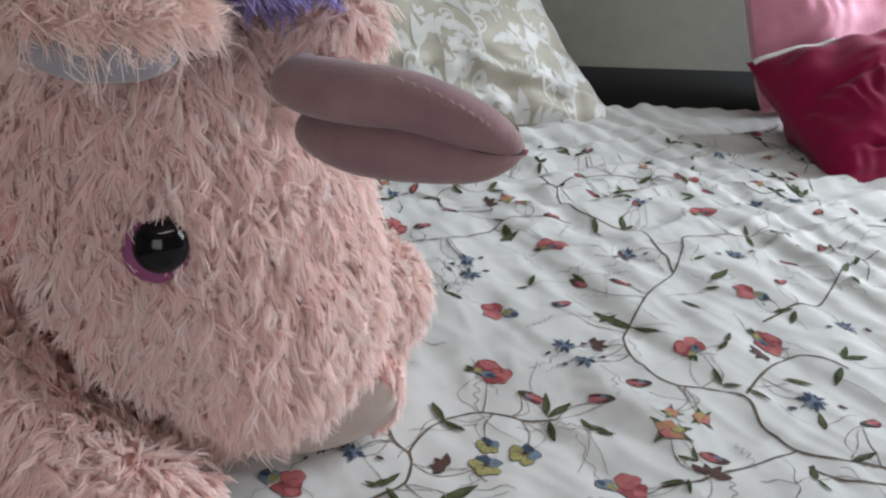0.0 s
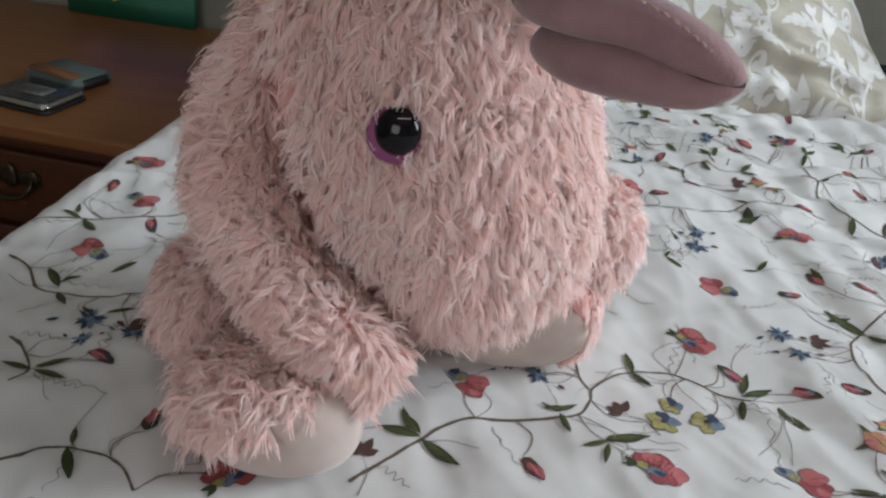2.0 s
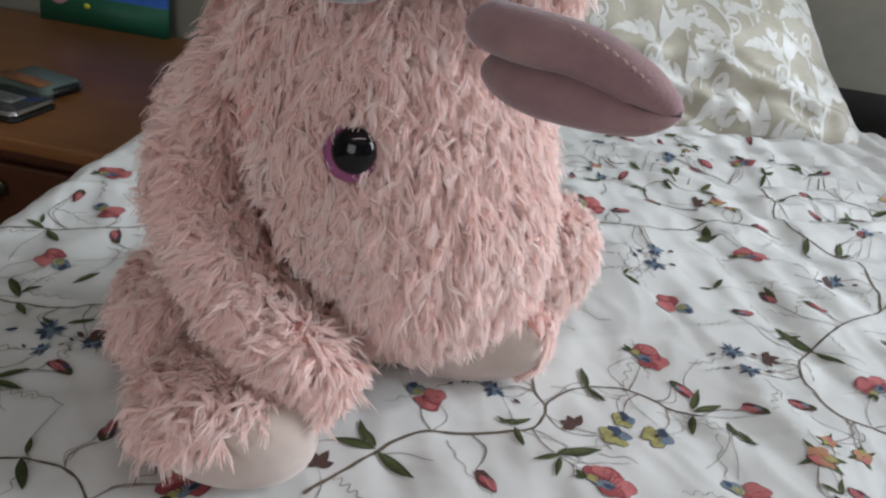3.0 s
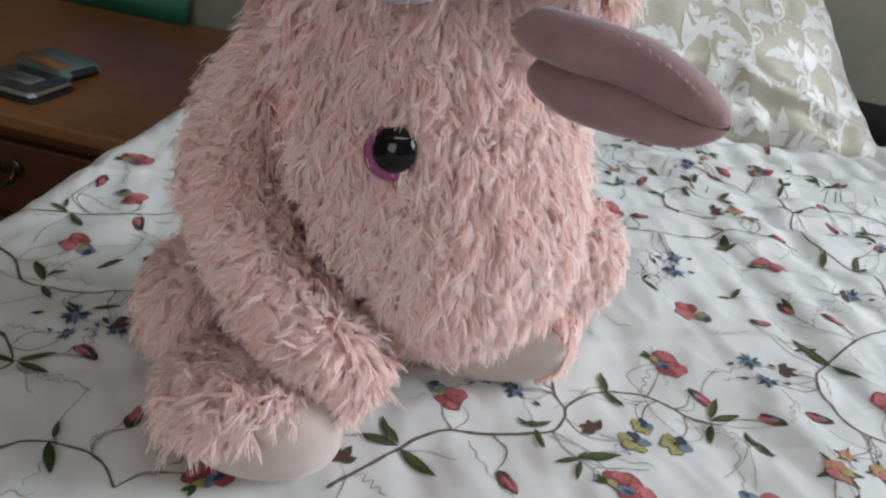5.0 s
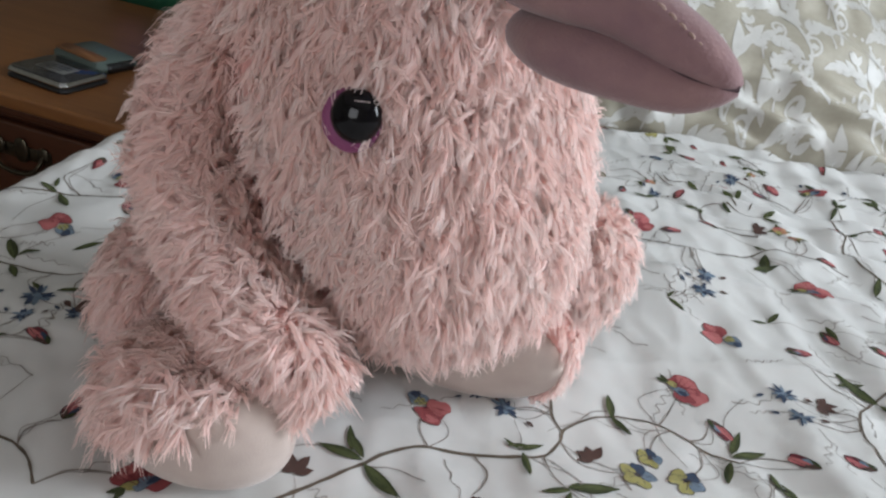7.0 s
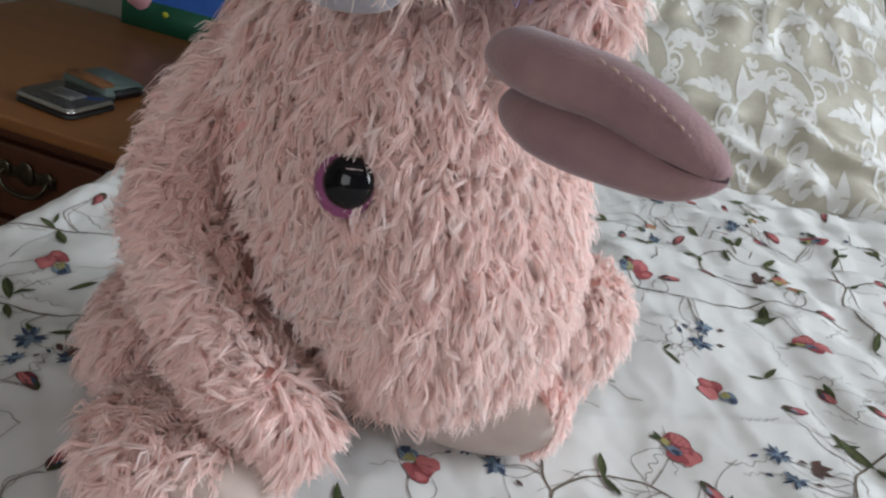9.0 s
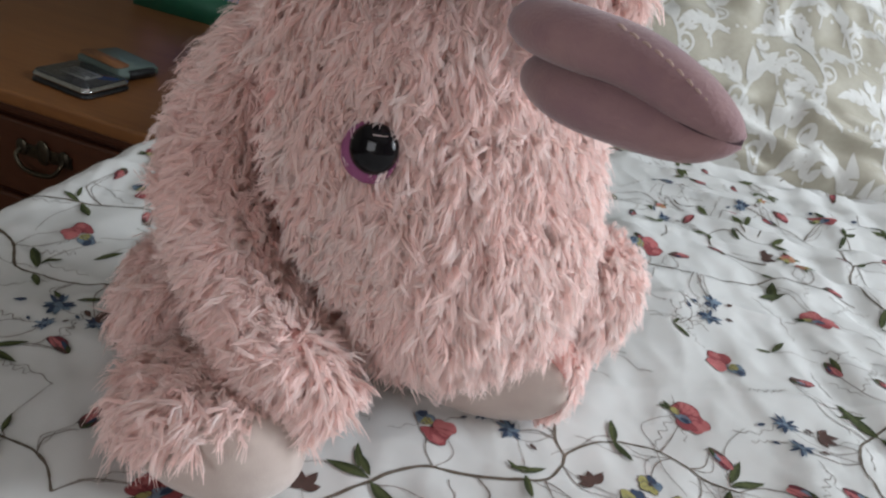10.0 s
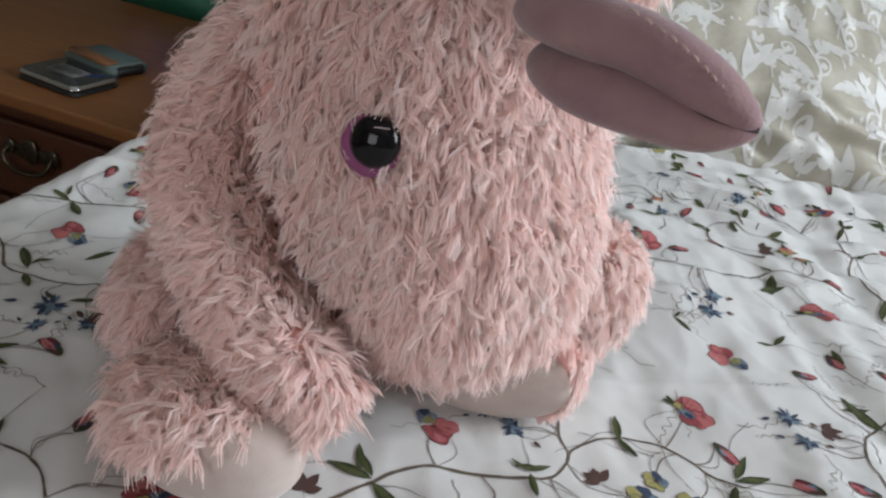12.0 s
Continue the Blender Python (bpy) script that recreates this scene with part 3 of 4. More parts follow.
for x, y, deg in [(0.125, 0.364, 150), (0.275, 0.495, 0), (-0.03, 0.272, 110), (0.30, 0.335, 60), (0.42, 0.47, 200), (0.245, 0.77, 20), (0.36, 0.645, 10), (0.56, 0.68, 40), (0.05, 0.90, 70), (-0.22, 0.34, 10)]:
    p = Print()
    for a in (-75, -30, 15, 60):
        p.fan(turned(leaf_shape(rnd.uniform(0.010, 0.016), 0.0065), x, y, deg + a), P_BROWN)
    p.stroke(smooth_line(turned([(-0.03, 0.004), (-0.015, -0.002), (0, 0)], x, y, deg), 12), 0.0012, P_FINE)
    p.place("printed_sprig", "brown printed leaf sprig")

# sprigs farther out, where the same print goes on
taken = [(0.2, 0.5)]
for k in range(130):
    x, y = rnd.uniform(-0.36, 1.0), rnd.uniform(-0.9, 1.15)
    seen_part = (-0.37 < x < 0.62 and 0.2 < y < 0.88 and not (-0.33 < x < -0.05 and y > 0.6)) and not (x > 0.55 and y < 0.7)
    if seen_part or any((x - a) ** 2 + (y - b) ** 2 < 0.075 ** 2 for a, b in taken):
        continue
    taken.append((x, y))
    draw = rnd.choice((bloom, side_bloom, bud, bud, bud, blue_star, blue_star, orange_bloom, pansy))
    motif(draw, x, y, rnd.uniform(0, 360), 0.95)
p, q, w = Print(), Print(), Print()
for x, y in taken[1:]:
    deg = rnd.uniform(0, 360)
    for k in range(2):
        x2, y2 = x + rnd.uniform(-0.04, 0.04), y + rnd.uniform(-0.04, 0.04)
        for a in (-40, 35, 160):
            p.fan(turned(leaf_shape(rnd.uniform(0.013, 0.022), 0.0052), x2, y2, deg + a + rnd.uniform(-15, 15)), P_LEAF)
        w.stroke(smooth_line(turned([(-0.05, 0.01), (-0.02, -0.012), (0.01, 0.004), (0.045, -0.01)], x2, y2, deg), 30), 0.0022, P_VINE, 0.5)
        deg += 120
p.place("printed_leaves", "dark green printed leaves")
w.place("printed_vine")
for k in range(70):
    x, y = rnd.uniform(0.06, 0.72), rnd.uniform(0.77, 1.02)
    if all((x - a) ** 2 + ((y - b) * 1.3) ** 2 > 0.05 ** 2 for a, b in taken[1:]):
        taken.append((x, y))
        motif(rnd.choice((bud, bud, bud, blue_star, orange_bloom)), x, y, rnd.uniform(0, 360), 0.85)
p = Print()
for k in range(26):
    x, y, deg = rnd.uniform(0.08, 0.75), rnd.uniform(0.76, 1.02), rnd.uniform(0, 360)
    for a in (-35, 40):
        p.fan(turned(leaf_shape(rnd.uniform(0.014, 0.022), 0.006), x, y, deg + a), P_OLIVE)
    p.stroke(smooth_line(turned([(-0.04, 0.006), (-0.02, -0.006), (0, 0)], x, y, deg), 14), 0.0016, P_VINE, 0.5)
p.place("printed_leaves", "dark green printed leaves")


def squiggle(x, y, deg, length, waves):
    """A thin printed tendril: a gentle arc that breaks into small even waves."""
    pts, n = [], 10 * waves + 10
    arc, size, ph = rnd.uniform(-0.5, 0.5), rnd.uniform(0.0012, 0.0026), rnd.uniform(0, 6.28)
    for k in range(n):
        e = k / (n - 1)
        pts.append((length * e, arc * length * e * (1 - e) + size * min(1, 3 * e) * math.sin(2 * math.pi * waves * e + ph)))
    q.stroke(np.array(turned(pts, x, y, deg)), 0.00085, P_FINE, 0.6)


for k in range(400):
    x, y = rnd.uniform(-0.36, 0.8), rnd.uniform(0.15, 1.0)
    squiggle(x, y, rnd.uniform(0, 360), rnd.uniform(0.025, 0.06), rnd.randint(1, 5))
for group in LEAVES:
    for x, y, deg, mm in group[::2]:
        squiggle(x, y, deg + rnd.uniform(-60, 60), rnd.uniform(0.03, 0.07), 1)
# stalks that tie the flowers to the nearest vine
VINE_DOTS = np.vstack([smooth_line(line, 8 * len(line)) for line in VINES])
for x, y in FLOWERS:
    gap = np.hypot(*(VINE_DOTS - (x, y)).T)
    k = int(np.argmin(gap))
    if 0.016 < gap[k] < 0.10:
        a, b = VINE_DOTS[k], np.array((x, y))
        d, n = b - a, np.array((a[1] - b[1], b[0] - a[0]))
        for bow, w in ((rnd.uniform(-0.3, 0.3), 0.0013), (rnd.uniform(-0.45, 0.45), 0.0008)):
            q.stroke(smooth_line([a, a + 0.35 * d + bow * n, a + 0.75 * d + 0.6 * bow * n, a + 0.97 * d], 24), w, P_FINE, 0.6)
tagged(q.place("tendril_print", "thin grey printed tendrils"), "", "", "", "stuff")

# ---- the plush toy ----
toy = thing("plush_toy", "shaggy pale pink plush bird sitting on a floral bedspread", "plush toy", (-0.04, 0.38, 0))
DOWN = np.array((0.0, 0.0, -1.0))
fur_rng = np.random.default_rng(11)
EYE_AT = np.array((-0.0315, 0.300, 0.197))


def pile(verts, faces, count, length, keep=None, lay=0.52, wide=0.00058, comb=None, strands=10, clump=0.00072, lift=0.84, droop=0.34, tuft=3, wild=0.50, stray=0.42, tone=(-0.15, 0.95)):
    """Vertices, faces and tones of shaggy pile on a skin: separate short locks of fine flat strands that lie along comb, with frayed tips."""
    tri = np.array([t for f in faces for t in ((f[0], f[1], f[2]), (f[0], f[2], f[3]))[: len(f) - 2]])
    a, b, c = verts[tri[:, 0]], verts[tri[:, 1]], verts[tri[:, 2]]
    cr = np.cross(b - a, c - a)
    area = np.linalg.norm(cr, axis=1)
    ok = area > 1e-9
    a, b, c, cr, area = a[ok], b[ok], c[ok], cr[ok], area[ok]
    n_face = cr / area[:, None]
    # smooth normals
    vn = np.zeros_like(verts)
    for k in range(3):
        np.add.at(vn, tri[ok][:, k], cr)
    vn /= np.linalg.norm(vn, axis=1)[:, None] + 1e-12
    mid = verts.mean(axis=0)
    if ((n_face * ((a + b + c) / 3 - mid)).sum(axis=1)).mean() < 0:
        vn = -vn
    pick = fur_rng.choice(len(a), size=count, p=area / area.sum())
    u, v = fur_rng.random(count), fur_rng.random(count)
    flip = u + v > 1
    u[flip], v[flip] = 1 - u[flip], 1 - v[flip]
    t3 = tri[ok][pick]
    wgt = np.stack([1 - u - v, u, v], axis=1)[:, :, None]
    root = (np.stack([verts[t3[:, 0]], verts[t3[:, 1]], verts[t3[:, 2]]], axis=1) * wgt).sum(axis=1)
    nrm = (np.stack([vn[t3[:, 0]], vn[t3[:, 1]], vn[t3[:, 2]]], axis=1) * wgt).sum(axis=1)
    nrm /= np.linalg.norm(nrm, axis=1)[:, None]
    good = root[:, 2] > 0.004
    if keep is not None:
        good &= keep(root)
    root, nrm = root[good], nrm[good]
    m = len(root)
    way = np.tile(DOWN, (m, 1)) if comb is None else comb(root)
    way = way / (np.linalg.norm(way, axis=1)[:, None] + 1e-9)
    # neighbouring locks share a heading
    heads = fur_rng.choice(m, size=min(m, max(8, m // tuft)), replace=False)
    hr, hj = root[heads], fur_rng.normal(size=(len(heads), 3))
    own = np.concatenate([np.argmin(((q[:, None] - hr[None]) ** 2).sum(axis=2), axis=1) for q in np.array_split(root, max(1, m // 1000))])
    flow = np.array([(noise.noise(Vector(p * 34)), noise.noise(Vector(p * 34 + 9)), noise.noise(Vector(p * 34 + 21))) for p in hr])
    way = way + 0.75 * flow[own] + wild * hj[own] + stray * fur_rng.normal(size=(m, 3))
    way -= nrm * (way * nrm).sum(axis=1)[:, None]
    way /= np.linalg.norm(way, axis=1)[:, None] + 1e-9
    tall = fur_rng.uniform(0.8, 1.2, len(heads))[own] * fur_rng.uniform(0.8, 1.2, m)
    rise = lift * fur_rng.uniform(0.45, 1.5, m)
    S = m * strands
    rep = np.repeat(np.arange(m), strands)
    r, n_, w = root[rep], nrm[rep], way[rep]
    s_ = np.cross(n_, w)
    off = fur_rng.normal(size=(S, 2)) * clump
    r = r + w * off[:, :1] + s_ * off[:, 1:] - n_ * 0.001
    L = (length * tall)[rep] * fur_rng.uniform(0.72, 1.12, S)
    up = rise[rep] * fur_rng.uniform(0.88, 1.12, S)
    bend = fur_rng.normal(0, 0.22, m)[rep] + fur_rng.normal(0, 0.07, S)
    curl = fur_rng.normal(0, 0.16, m)[rep]
    phase = fur_rng.uniform(0, 6.28, m)[rep] + fur_rng.normal(0, 0.25, S)
    gather = (hr[own] - root)[rep]
    rings = 4
    P = np.zeros((S, rings, 3))
    for k in range(rings):
        e = k / (rings - 1)
        draw_in = 0.60 * e * (1.25 - 0.55 * e)
        P[:, k] = (r + w * ((L * lay * (0.5 * e + 0.5 * e * e)) - draw_in * off[:, 0])[:, None] + n_ * (L * up * (1.45 * e - 0.65 * e * e))[:, None]
                   + s_ * (L * bend * e * e - draw_in * off[:, 1] + L * curl * (np.sin(3.6 * e + phase) - np.sin(phase)))[:, None]
                   + DOWN * (L * droop * e * e)[:, None] + gather * (0.22 * e))
    P[:, :, 2] = np.maximum(P[:, :, 2], 0.006)
    T = np.gradient(P, axis=1)
    T /= np.linalg.norm(T, axis=2)[:, :, None] + 1e-12
    tw = fur_rng.uniform(-0.9, 0.9, S)
    side = np.cross(T, n_[:, None, :])
    side /= np.linalg.norm(side, axis=2)[:, :, None] + 1e-12
    out = np.cross(side, T)
    prof = np.array((0.9, 1.08, 1.0, 0.45))
    W = wide * fur_rng.uniform(0.7, 1.3, S)
    sd = side * np.cos(tw)[:, None, None] + out * np.sin(tw)[:, None, None]
    V = np.zeros((S, rings, 2, 3))
    for k in range(rings):
        h = (W * prof[k] * 0.5)[:, None]
        V[:, k, 0] = P[:, k] - sd[:, k] * h
        V[:, k, 1] = P[:, k] + sd[:, k] * h
    base = (np.arange(S) * rings * 2)[:, None, None]
    q = np.array([(2 * k, 2 * k + 1, 2 * k + 3, 2 * k + 2) for k in range(rings - 1)])
    dyed = np.clip(fur_rng.uniform(*tone, m) + 0.25 * flow[own][:, 0], 0, 1)
    return V.reshape(-1, 3), (base + q[None]).reshape(-1, 4), np.repeat(dyed[rep], rings * 2)


def furry(name, skin, parent, mats, label="", patches=()):
    """One mesh: the cloth backing with its pile."""
    verts, faces = skin
    allv, allf, idx = [verts], [list(f) for f in faces], [0] * len(faces)
    start = len(verts)
    quads, slots, tones = [], [], [np.zeros(len(verts))]
    for (fv, ff, tones_here), slot in patches:
        allv.append(fv)
        tones.append(tones_here)
        quads.append(ff + start)
        slots.append(np.full(len(ff), slot))
        start += len(fv)
    V = np.vstack(allv)
    me = bpy.data.meshes.new(name)
    sizes = [len(f) for f in allf]
    Q = np.vstack(quads)
    loops = np.concatenate([np.array([i for f in allf for i in f], dtype=np.int32), Q.reshape(-1).astype(np.int32)])
    totals = np.concatenate([np.array(sizes, dtype=np.int32), np.full(len(Q), 4, dtype=np.int32)])
    me.vertices.add(len(V))
    me.vertices.foreach_set("co", V.astype(np.float32).reshape(-1))
    me.loops.add(len(loops))
    me.loops.foreach_set("vertex_index", loops)
    me.polygons.add(len(totals))
    me.polygons.foreach_set("loop_start", np.concatenate([[0], np.cumsum(totals)[:-1]]).astype(np.int32))
    me.polygons.foreach_set("material_index", np.concatenate([np.array(idx, dtype=np.int32)] + slots).astype(np.int32))
    me.polygons.foreach_set("use_smooth", np.full(len(totals), True))
    for m in mats:
        me.materials.append(m)
    me.update(calc_edges=True)
    me.attributes.new("tone", "FLOAT", "POINT").data.foreach_set("value", np.concatenate(tones).astype(np.float32))
    return under(new(name, me), parent, label)


# body with the face: an egg that sags into a broad seat
BODY_C, BODY_R = (-0.036, 0.392, 0.170), (0.093, 0.083, 0.165)


def sag(d):
    h, p, low = math.hypot(d.x, d.y), 2.0 if d.z > 0 else 2.75, 1.0 if d.z > 0 else 1.45
    s = 1 / (h ** p + abs(d.z * low) ** p) ** (1 / p)
    s *= 1 + 0.13 * max(0, -d.x) * min(1, max(0, d.z / 0.35))
    return s * (1 + 0.25 * max(0, d.x) * min(1, max(0, (0.25 - d.z) / 0.6))) + 0.012 * noise.noise(d * 3.0)


body_skin = ball(BODY_C, BODY_R, None, 60, 44, sag)


def not_eye(p):
    d = p - (EYE_AT + np.array((0.0008, 0.004, 0.0042)))
    return ~((d[:, 0] / np.where(d[:, 0] > 0, 0.0100, 0.0124)) ** 2 + (d[:, 2] / 0.0172) ** 2 + (d[:, 1] / 0.03) ** 2 < 1)


ARM_PATH = [(-0.106, 0.358, 0.238), (-0.124, 0.340, 0.196), (-0.122, 0.318, 0.150), (-0.091, 0.297, 0.107), (-0.054, 0.286, 0.078), (-0.025, 0.284, 0.056)]
ARM_LINE = smooth_line(ARM_PATH, 40)


def from_arm(p):
    return np.sqrt(((p[:, None] - ARM_LINE[None]) ** 2).sum(axis=2).min(axis=1))


front = lambda p: not_eye(p) & (p[:, 1] < 0.42) & (from_arm(p) > np.where(p[:, 2] < 0.22, 0.043, 0.027))
back = lambda p: p[:, 1] >= 0.42
body = furry("body", body_skin, toy, [M_SKIN, M_PINK], "egg-shaped pale pink shaggy body",
             [(pile(*body_skin, 32000, 0.0140, front), 1), (pile(*body_skin, 5000, 0.020, back, wide=0.0016, strands=6), 1)])

# arm hanging across the body
arm_skin = tube(ARM_PATH,
                [0.009, 0.018, 0.021, 0.021, 0.0205, 0.015], 30, 18)


def arm_comb(p):
    """Brushed off the arm's ridge to its outer side, and downwards over the hand."""
    k = np.clip((p[:, 0] + 0.062) / 0.04, 0, 1)[:, None]
    return (1 - k) * np.array((-0.78, -0.15, -0.42)) + k * np.array((0.05, -0.35, -0.9))


furry("arm", arm_skin, toy, [M_SKIN, M_PINK], "",
      [(pile(*arm_skin, 7000, 0.0142, lambda p: p[:, 1] < 0.365, comb=arm_comb, lay=0.72, lift=0.70, wild=0.28, stray=0.25, droop=0.2, tone=(0.1, 1.0)), 1)])
arm2_skin = ball((0.087, 0.438, 0.090), (0.024, 0.032, 0.036))
furry("arm", arm2_skin, toy, [M_SKIN, M_PINK], "", [(pile(*arm2_skin, 1900, 0.013), 1)])

# legs stick out forwards, their soles towards the viewer
squat = lambda d: (math.hypot(d.x, d.y) ** 2.6 + abs(d.z) ** 2.6) ** (-1 / 2.6)
thigh, foot = ball((-0.150, 0.347, 0.046), (0.034, 0.046, 0.037)), ball((-0.082, 0.266, 0.0325), (0.051, 0.034, 0.0318), None, 40, 28, squat)
leg_skin = np.vstack([thigh[0], foot[0]]), thigh[1] + [tuple(i + len(thigh[0]) for i in f) for f in foot[1]]


def leg_comb(p):
    """The thigh's pile points outwards, the foot's hangs over the sole as a fringe."""
    k = np.clip((0.325 - p[:, 1]) / 0.03, 0, 1)[:, None]
    return (1 - k) * np.array((-0.75, -0.45, -0.2)) + k * np.array((-0.35, -0.5, -0.55))


leg = furry("leg", leg_skin, toy, [M_SKIN, M_PINK], "",
            [(pile(*leg_skin, 9500, 0.0150, lambda p: (p[:, 2] > 0.027 + 0.50 * (p[:, 0] + 0.12)) & (from_arm(p) > 0.022) & (p[:, 1] < 0.39), comb=leg_comb, lay=0.65, lift=0.8, droop=0.3, wild=0.38, tone=(0.1, 1.0)), 1)])
leg2_skin = tube([(0.035, 0.46, 0.055), (0.045, 0.435, 0.050), (0.051, 0.410, 0.046), (0.050, 0.390, 0.043)], [0.045, 0.048, 0.046, 0.042], 20, 24)
leg2 = furry("leg", leg2_skin, toy, [M_SKIN, M_PINK], "",
             [(pile(*leg2_skin, 2600, 0.014, lambda p: (p[:, 1] > 0.386) & ((p[:, 0] > 0.066) | (p[:, 1] > 0.40)), comb=lambda p: np.tile((0.1, -0.8, -0.2), (len(p), 1)), lift=0.45), 1)])


def sole(centre, normal, rx, rz, puff):
    turn = Vector(normal).to_track_quat("Z", "Y").to_matrix()
    v, f = ball(centre, (rx, rz, puff), turn, 40, 20)
    return mesh_from("foot_pad", v, f, [M_PAD])


pad_v, pad_f = ball((-0.081, 0.264, 0.0330), (0.0525, 0.0345, 0.0328), None, 48, 28, squat)
under(new("foot_pad", mesh_from("foot_pad", pad_v, pad_f, [M_PAD])), leg, "smooth cream plush sole")
under(new("foot_pad", sole((0.030, 0.383, 0.037), (0.06, -0.95, -0.14), 0.064, 0.038, 0.014)), leg2, "smooth cream plush sole")

# beak of two padded lobes
up_v, up_f = tube([(0.0315, 0.314, 0.2757), (0.0345, 0.302, 0.2767), (0.050, 0.284, 0.2777), (0.075, 0.276, 0.2755), (0.098, 0.271, 0.2675), (0.113, 0.269, 0.2605), (0.1195, 0.2685, 0.2575)],
                  [0.0080, 0.0107, 0.0117, 0.0113, 0.0100, 0.0062, 0.0018], 40, 28, 1.3)
low_v, low_f = tube([(0.0425, 0.314, 0.2562), (0.0445, 0.302, 0.2564), (0.058, 0.284, 0.2566), (0.078, 0.275, 0.2556), (0.100, 0.270, 0.2530), (0.113, 0.2685, 0.2545), (0.1195, 0.268, 0.256)],
                    [0.0090, 0.0112, 0.0126, 0.0121, 0.0090, 0.0054, 0.0016], 40, 28, 1.25)


def bowed(v):
    """The beak droops a little towards its root."""
    v = np.array(v)
    v[:, 2] -= 0.0042 * np.clip((0.119 - v[:, 0]) / 0.088, 0, 1)
    return v


beak = thing("beak", "", "")
beak.location = (0.02, 0.30, 0.265)
under(beak, toy, "padded mauve fleece beak with a centre seam")
under(new("upper_lobe", mesh_from("upper_lobe", bowed(up_v), up_f, [M_BEAK])), beak)
under(new("lower_lobe", mesh_from("lower_lobe", bowed(low_v), low_f, [M_BEAK])), beak)

# eye: glittering iris, domed black pupil
EYE_N = Vector((0.10, -0.97, 0.16)).normalized()
turn = EYE_N.to_track_quat("Z", "Y").to_matrix()
gl = material("glitter_iris", (0.27, 0.065, 0.17), 0.4, second=(0.18, 0.035, 0.11), grain=900, spread=1.2, bump=0.6, bump_scale=1800)
gn, gk = gl.node_tree.nodes, gl.node_tree.links
vor, lt = gn.new("ShaderNodeTexVoronoi"), gn.new("ShaderNodeMath")
vor.inputs["Scale"].default_value = 1300
lt.operation, lt.inputs[1].default_value = "LESS_THAN", 0.24
gk.new(vor.outputs["Distance"], lt.inputs[0])
gk.new(lt.outputs[0], gn["Principled BSDF"].inputs["Metallic"])
v, f = ball(EYE_AT + np.array((0.0020, 0, 0.0004)), (0.0140, 0.0148, 0.0048), turn, 40, 20)
eye = under(new("eye", mesh_from("eye", v, f, [gl])), toy, "glittery pink plastic eye with a black pupil")
v, f = ball(EYE_AT + np.array(EYE_N) * 0.0012 + np.array((0.0042, 0, 0.0032)), (0.0118, 0.0124, 0.0082), turn, 40, 20)
under(new("pupil", mesh_from("pupil", v, f, [M_PUPIL])), eye)

# shade in the seam between the lobes, set in as a dark tube
v, f = tube([(0.038, 0.2935, 0.2680), (0.055, 0.2757, 0.2680), (0.078, 0.2675, 0.2664), (0.099, 0.2630, 0.2600), (0.112, 0.2638, 0.2570), (0.1192, 0.2664, 0.2567)],
            [0.0009, 0.0011, 0.0011, 0.0011, 0.0010, 0.0008], 40, 8)
under(new("seam", mesh_from("seam", bowed(v), f, [M_SEAM_SHADE])), beak, "shade of the seam, set in as a dark line")

# shade of the crease before the tip, likewise a dark tube along the ridge
v, f = tube([(0.0965, 0.2618, 0.2748), (0.1040, 0.2622, 0.2690), (0.1100, 0.2634, 0.2640), (0.1150, 0.2648, 0.2604), (0.1190, 0.2664, 0.2576)],
            [0.0004, 0.0009, 0.0012, 0.0011, 0.0008], 24, 8)
under(new("crease", mesh_from("crease", bowed(v), f, [M_SEAM_SHADE])), beak, "shade of the tip crease, set in as a dark strip")

# stitches along the beak's ridge to its tip
stitch_line = smooth_line([(0.066, 0.2645, 0.2885), (0.084, 0.2615, 0.2815), (0.099, 0.2605, 0.2725), (0.110, 0.2625, 0.2640), (0.1175, 0.2655, 0.2590)], 90)
sv, sf = [], []
for k in range(0, 84, 6):
    a, b = stitch_line[k], stitch_line[min(k + 4, 89)]
    v, f = tube([a, (a + b) / 2 + np.array((0, -0.0005, 0.0005)), b], [0.0004, 0.0006, 0.0004], 6, 6)
    sf += [tuple(i + len(sv) for i in q) for q in f]
    sv += list(v)
under(new("stitching", mesh_from("stitching", bowed(sv), sf, [M_THREAD])), beak, "tan stitches towards the tip")

# ear folded forward over the brow, fluffy outside and satin inside
ear_v, ear_f = ball((-0.040, 0.287, 0.2885), (0.029, 0.014, 0.0135), Euler((radians(-15), radians(3), 0)).to_matrix(), 36, 20)
ear_skin = ball((-0.036, 0.288, 0.3025), (0.030, 0.014, 0.007), None, 30, 16)
ear = furry("ear", ear_skin, toy, [M_SKIN, M_CREAM], "folded ear with cream fluff outside",
            [(pile(*ear_skin, 1500, 0.023, lambda p: p[:, 2] > 0.2995, comb=lambda p: np.tile((0.8, -0.6, -0.35), (len(p), 1)), lift=0.50, droop=0.16, wild=0.25, wide=0.00040, clump=0.0014), 1)])
under(new("lining", mesh_from("lining", ear_v, ear_f, [M_LID])), ear, "grey-lilac satin lining")

# the other ear, a furry lump behind the beak
ear2_skin = ball((0.046, 0.352, 0.287), (0.018, 0.018, 0.016), None, 24, 16)
furry("ear", ear2_skin, toy, [M_SKIN, M_PINK], "", [(pile(*ear2_skin, 900, 0.013), 1)])

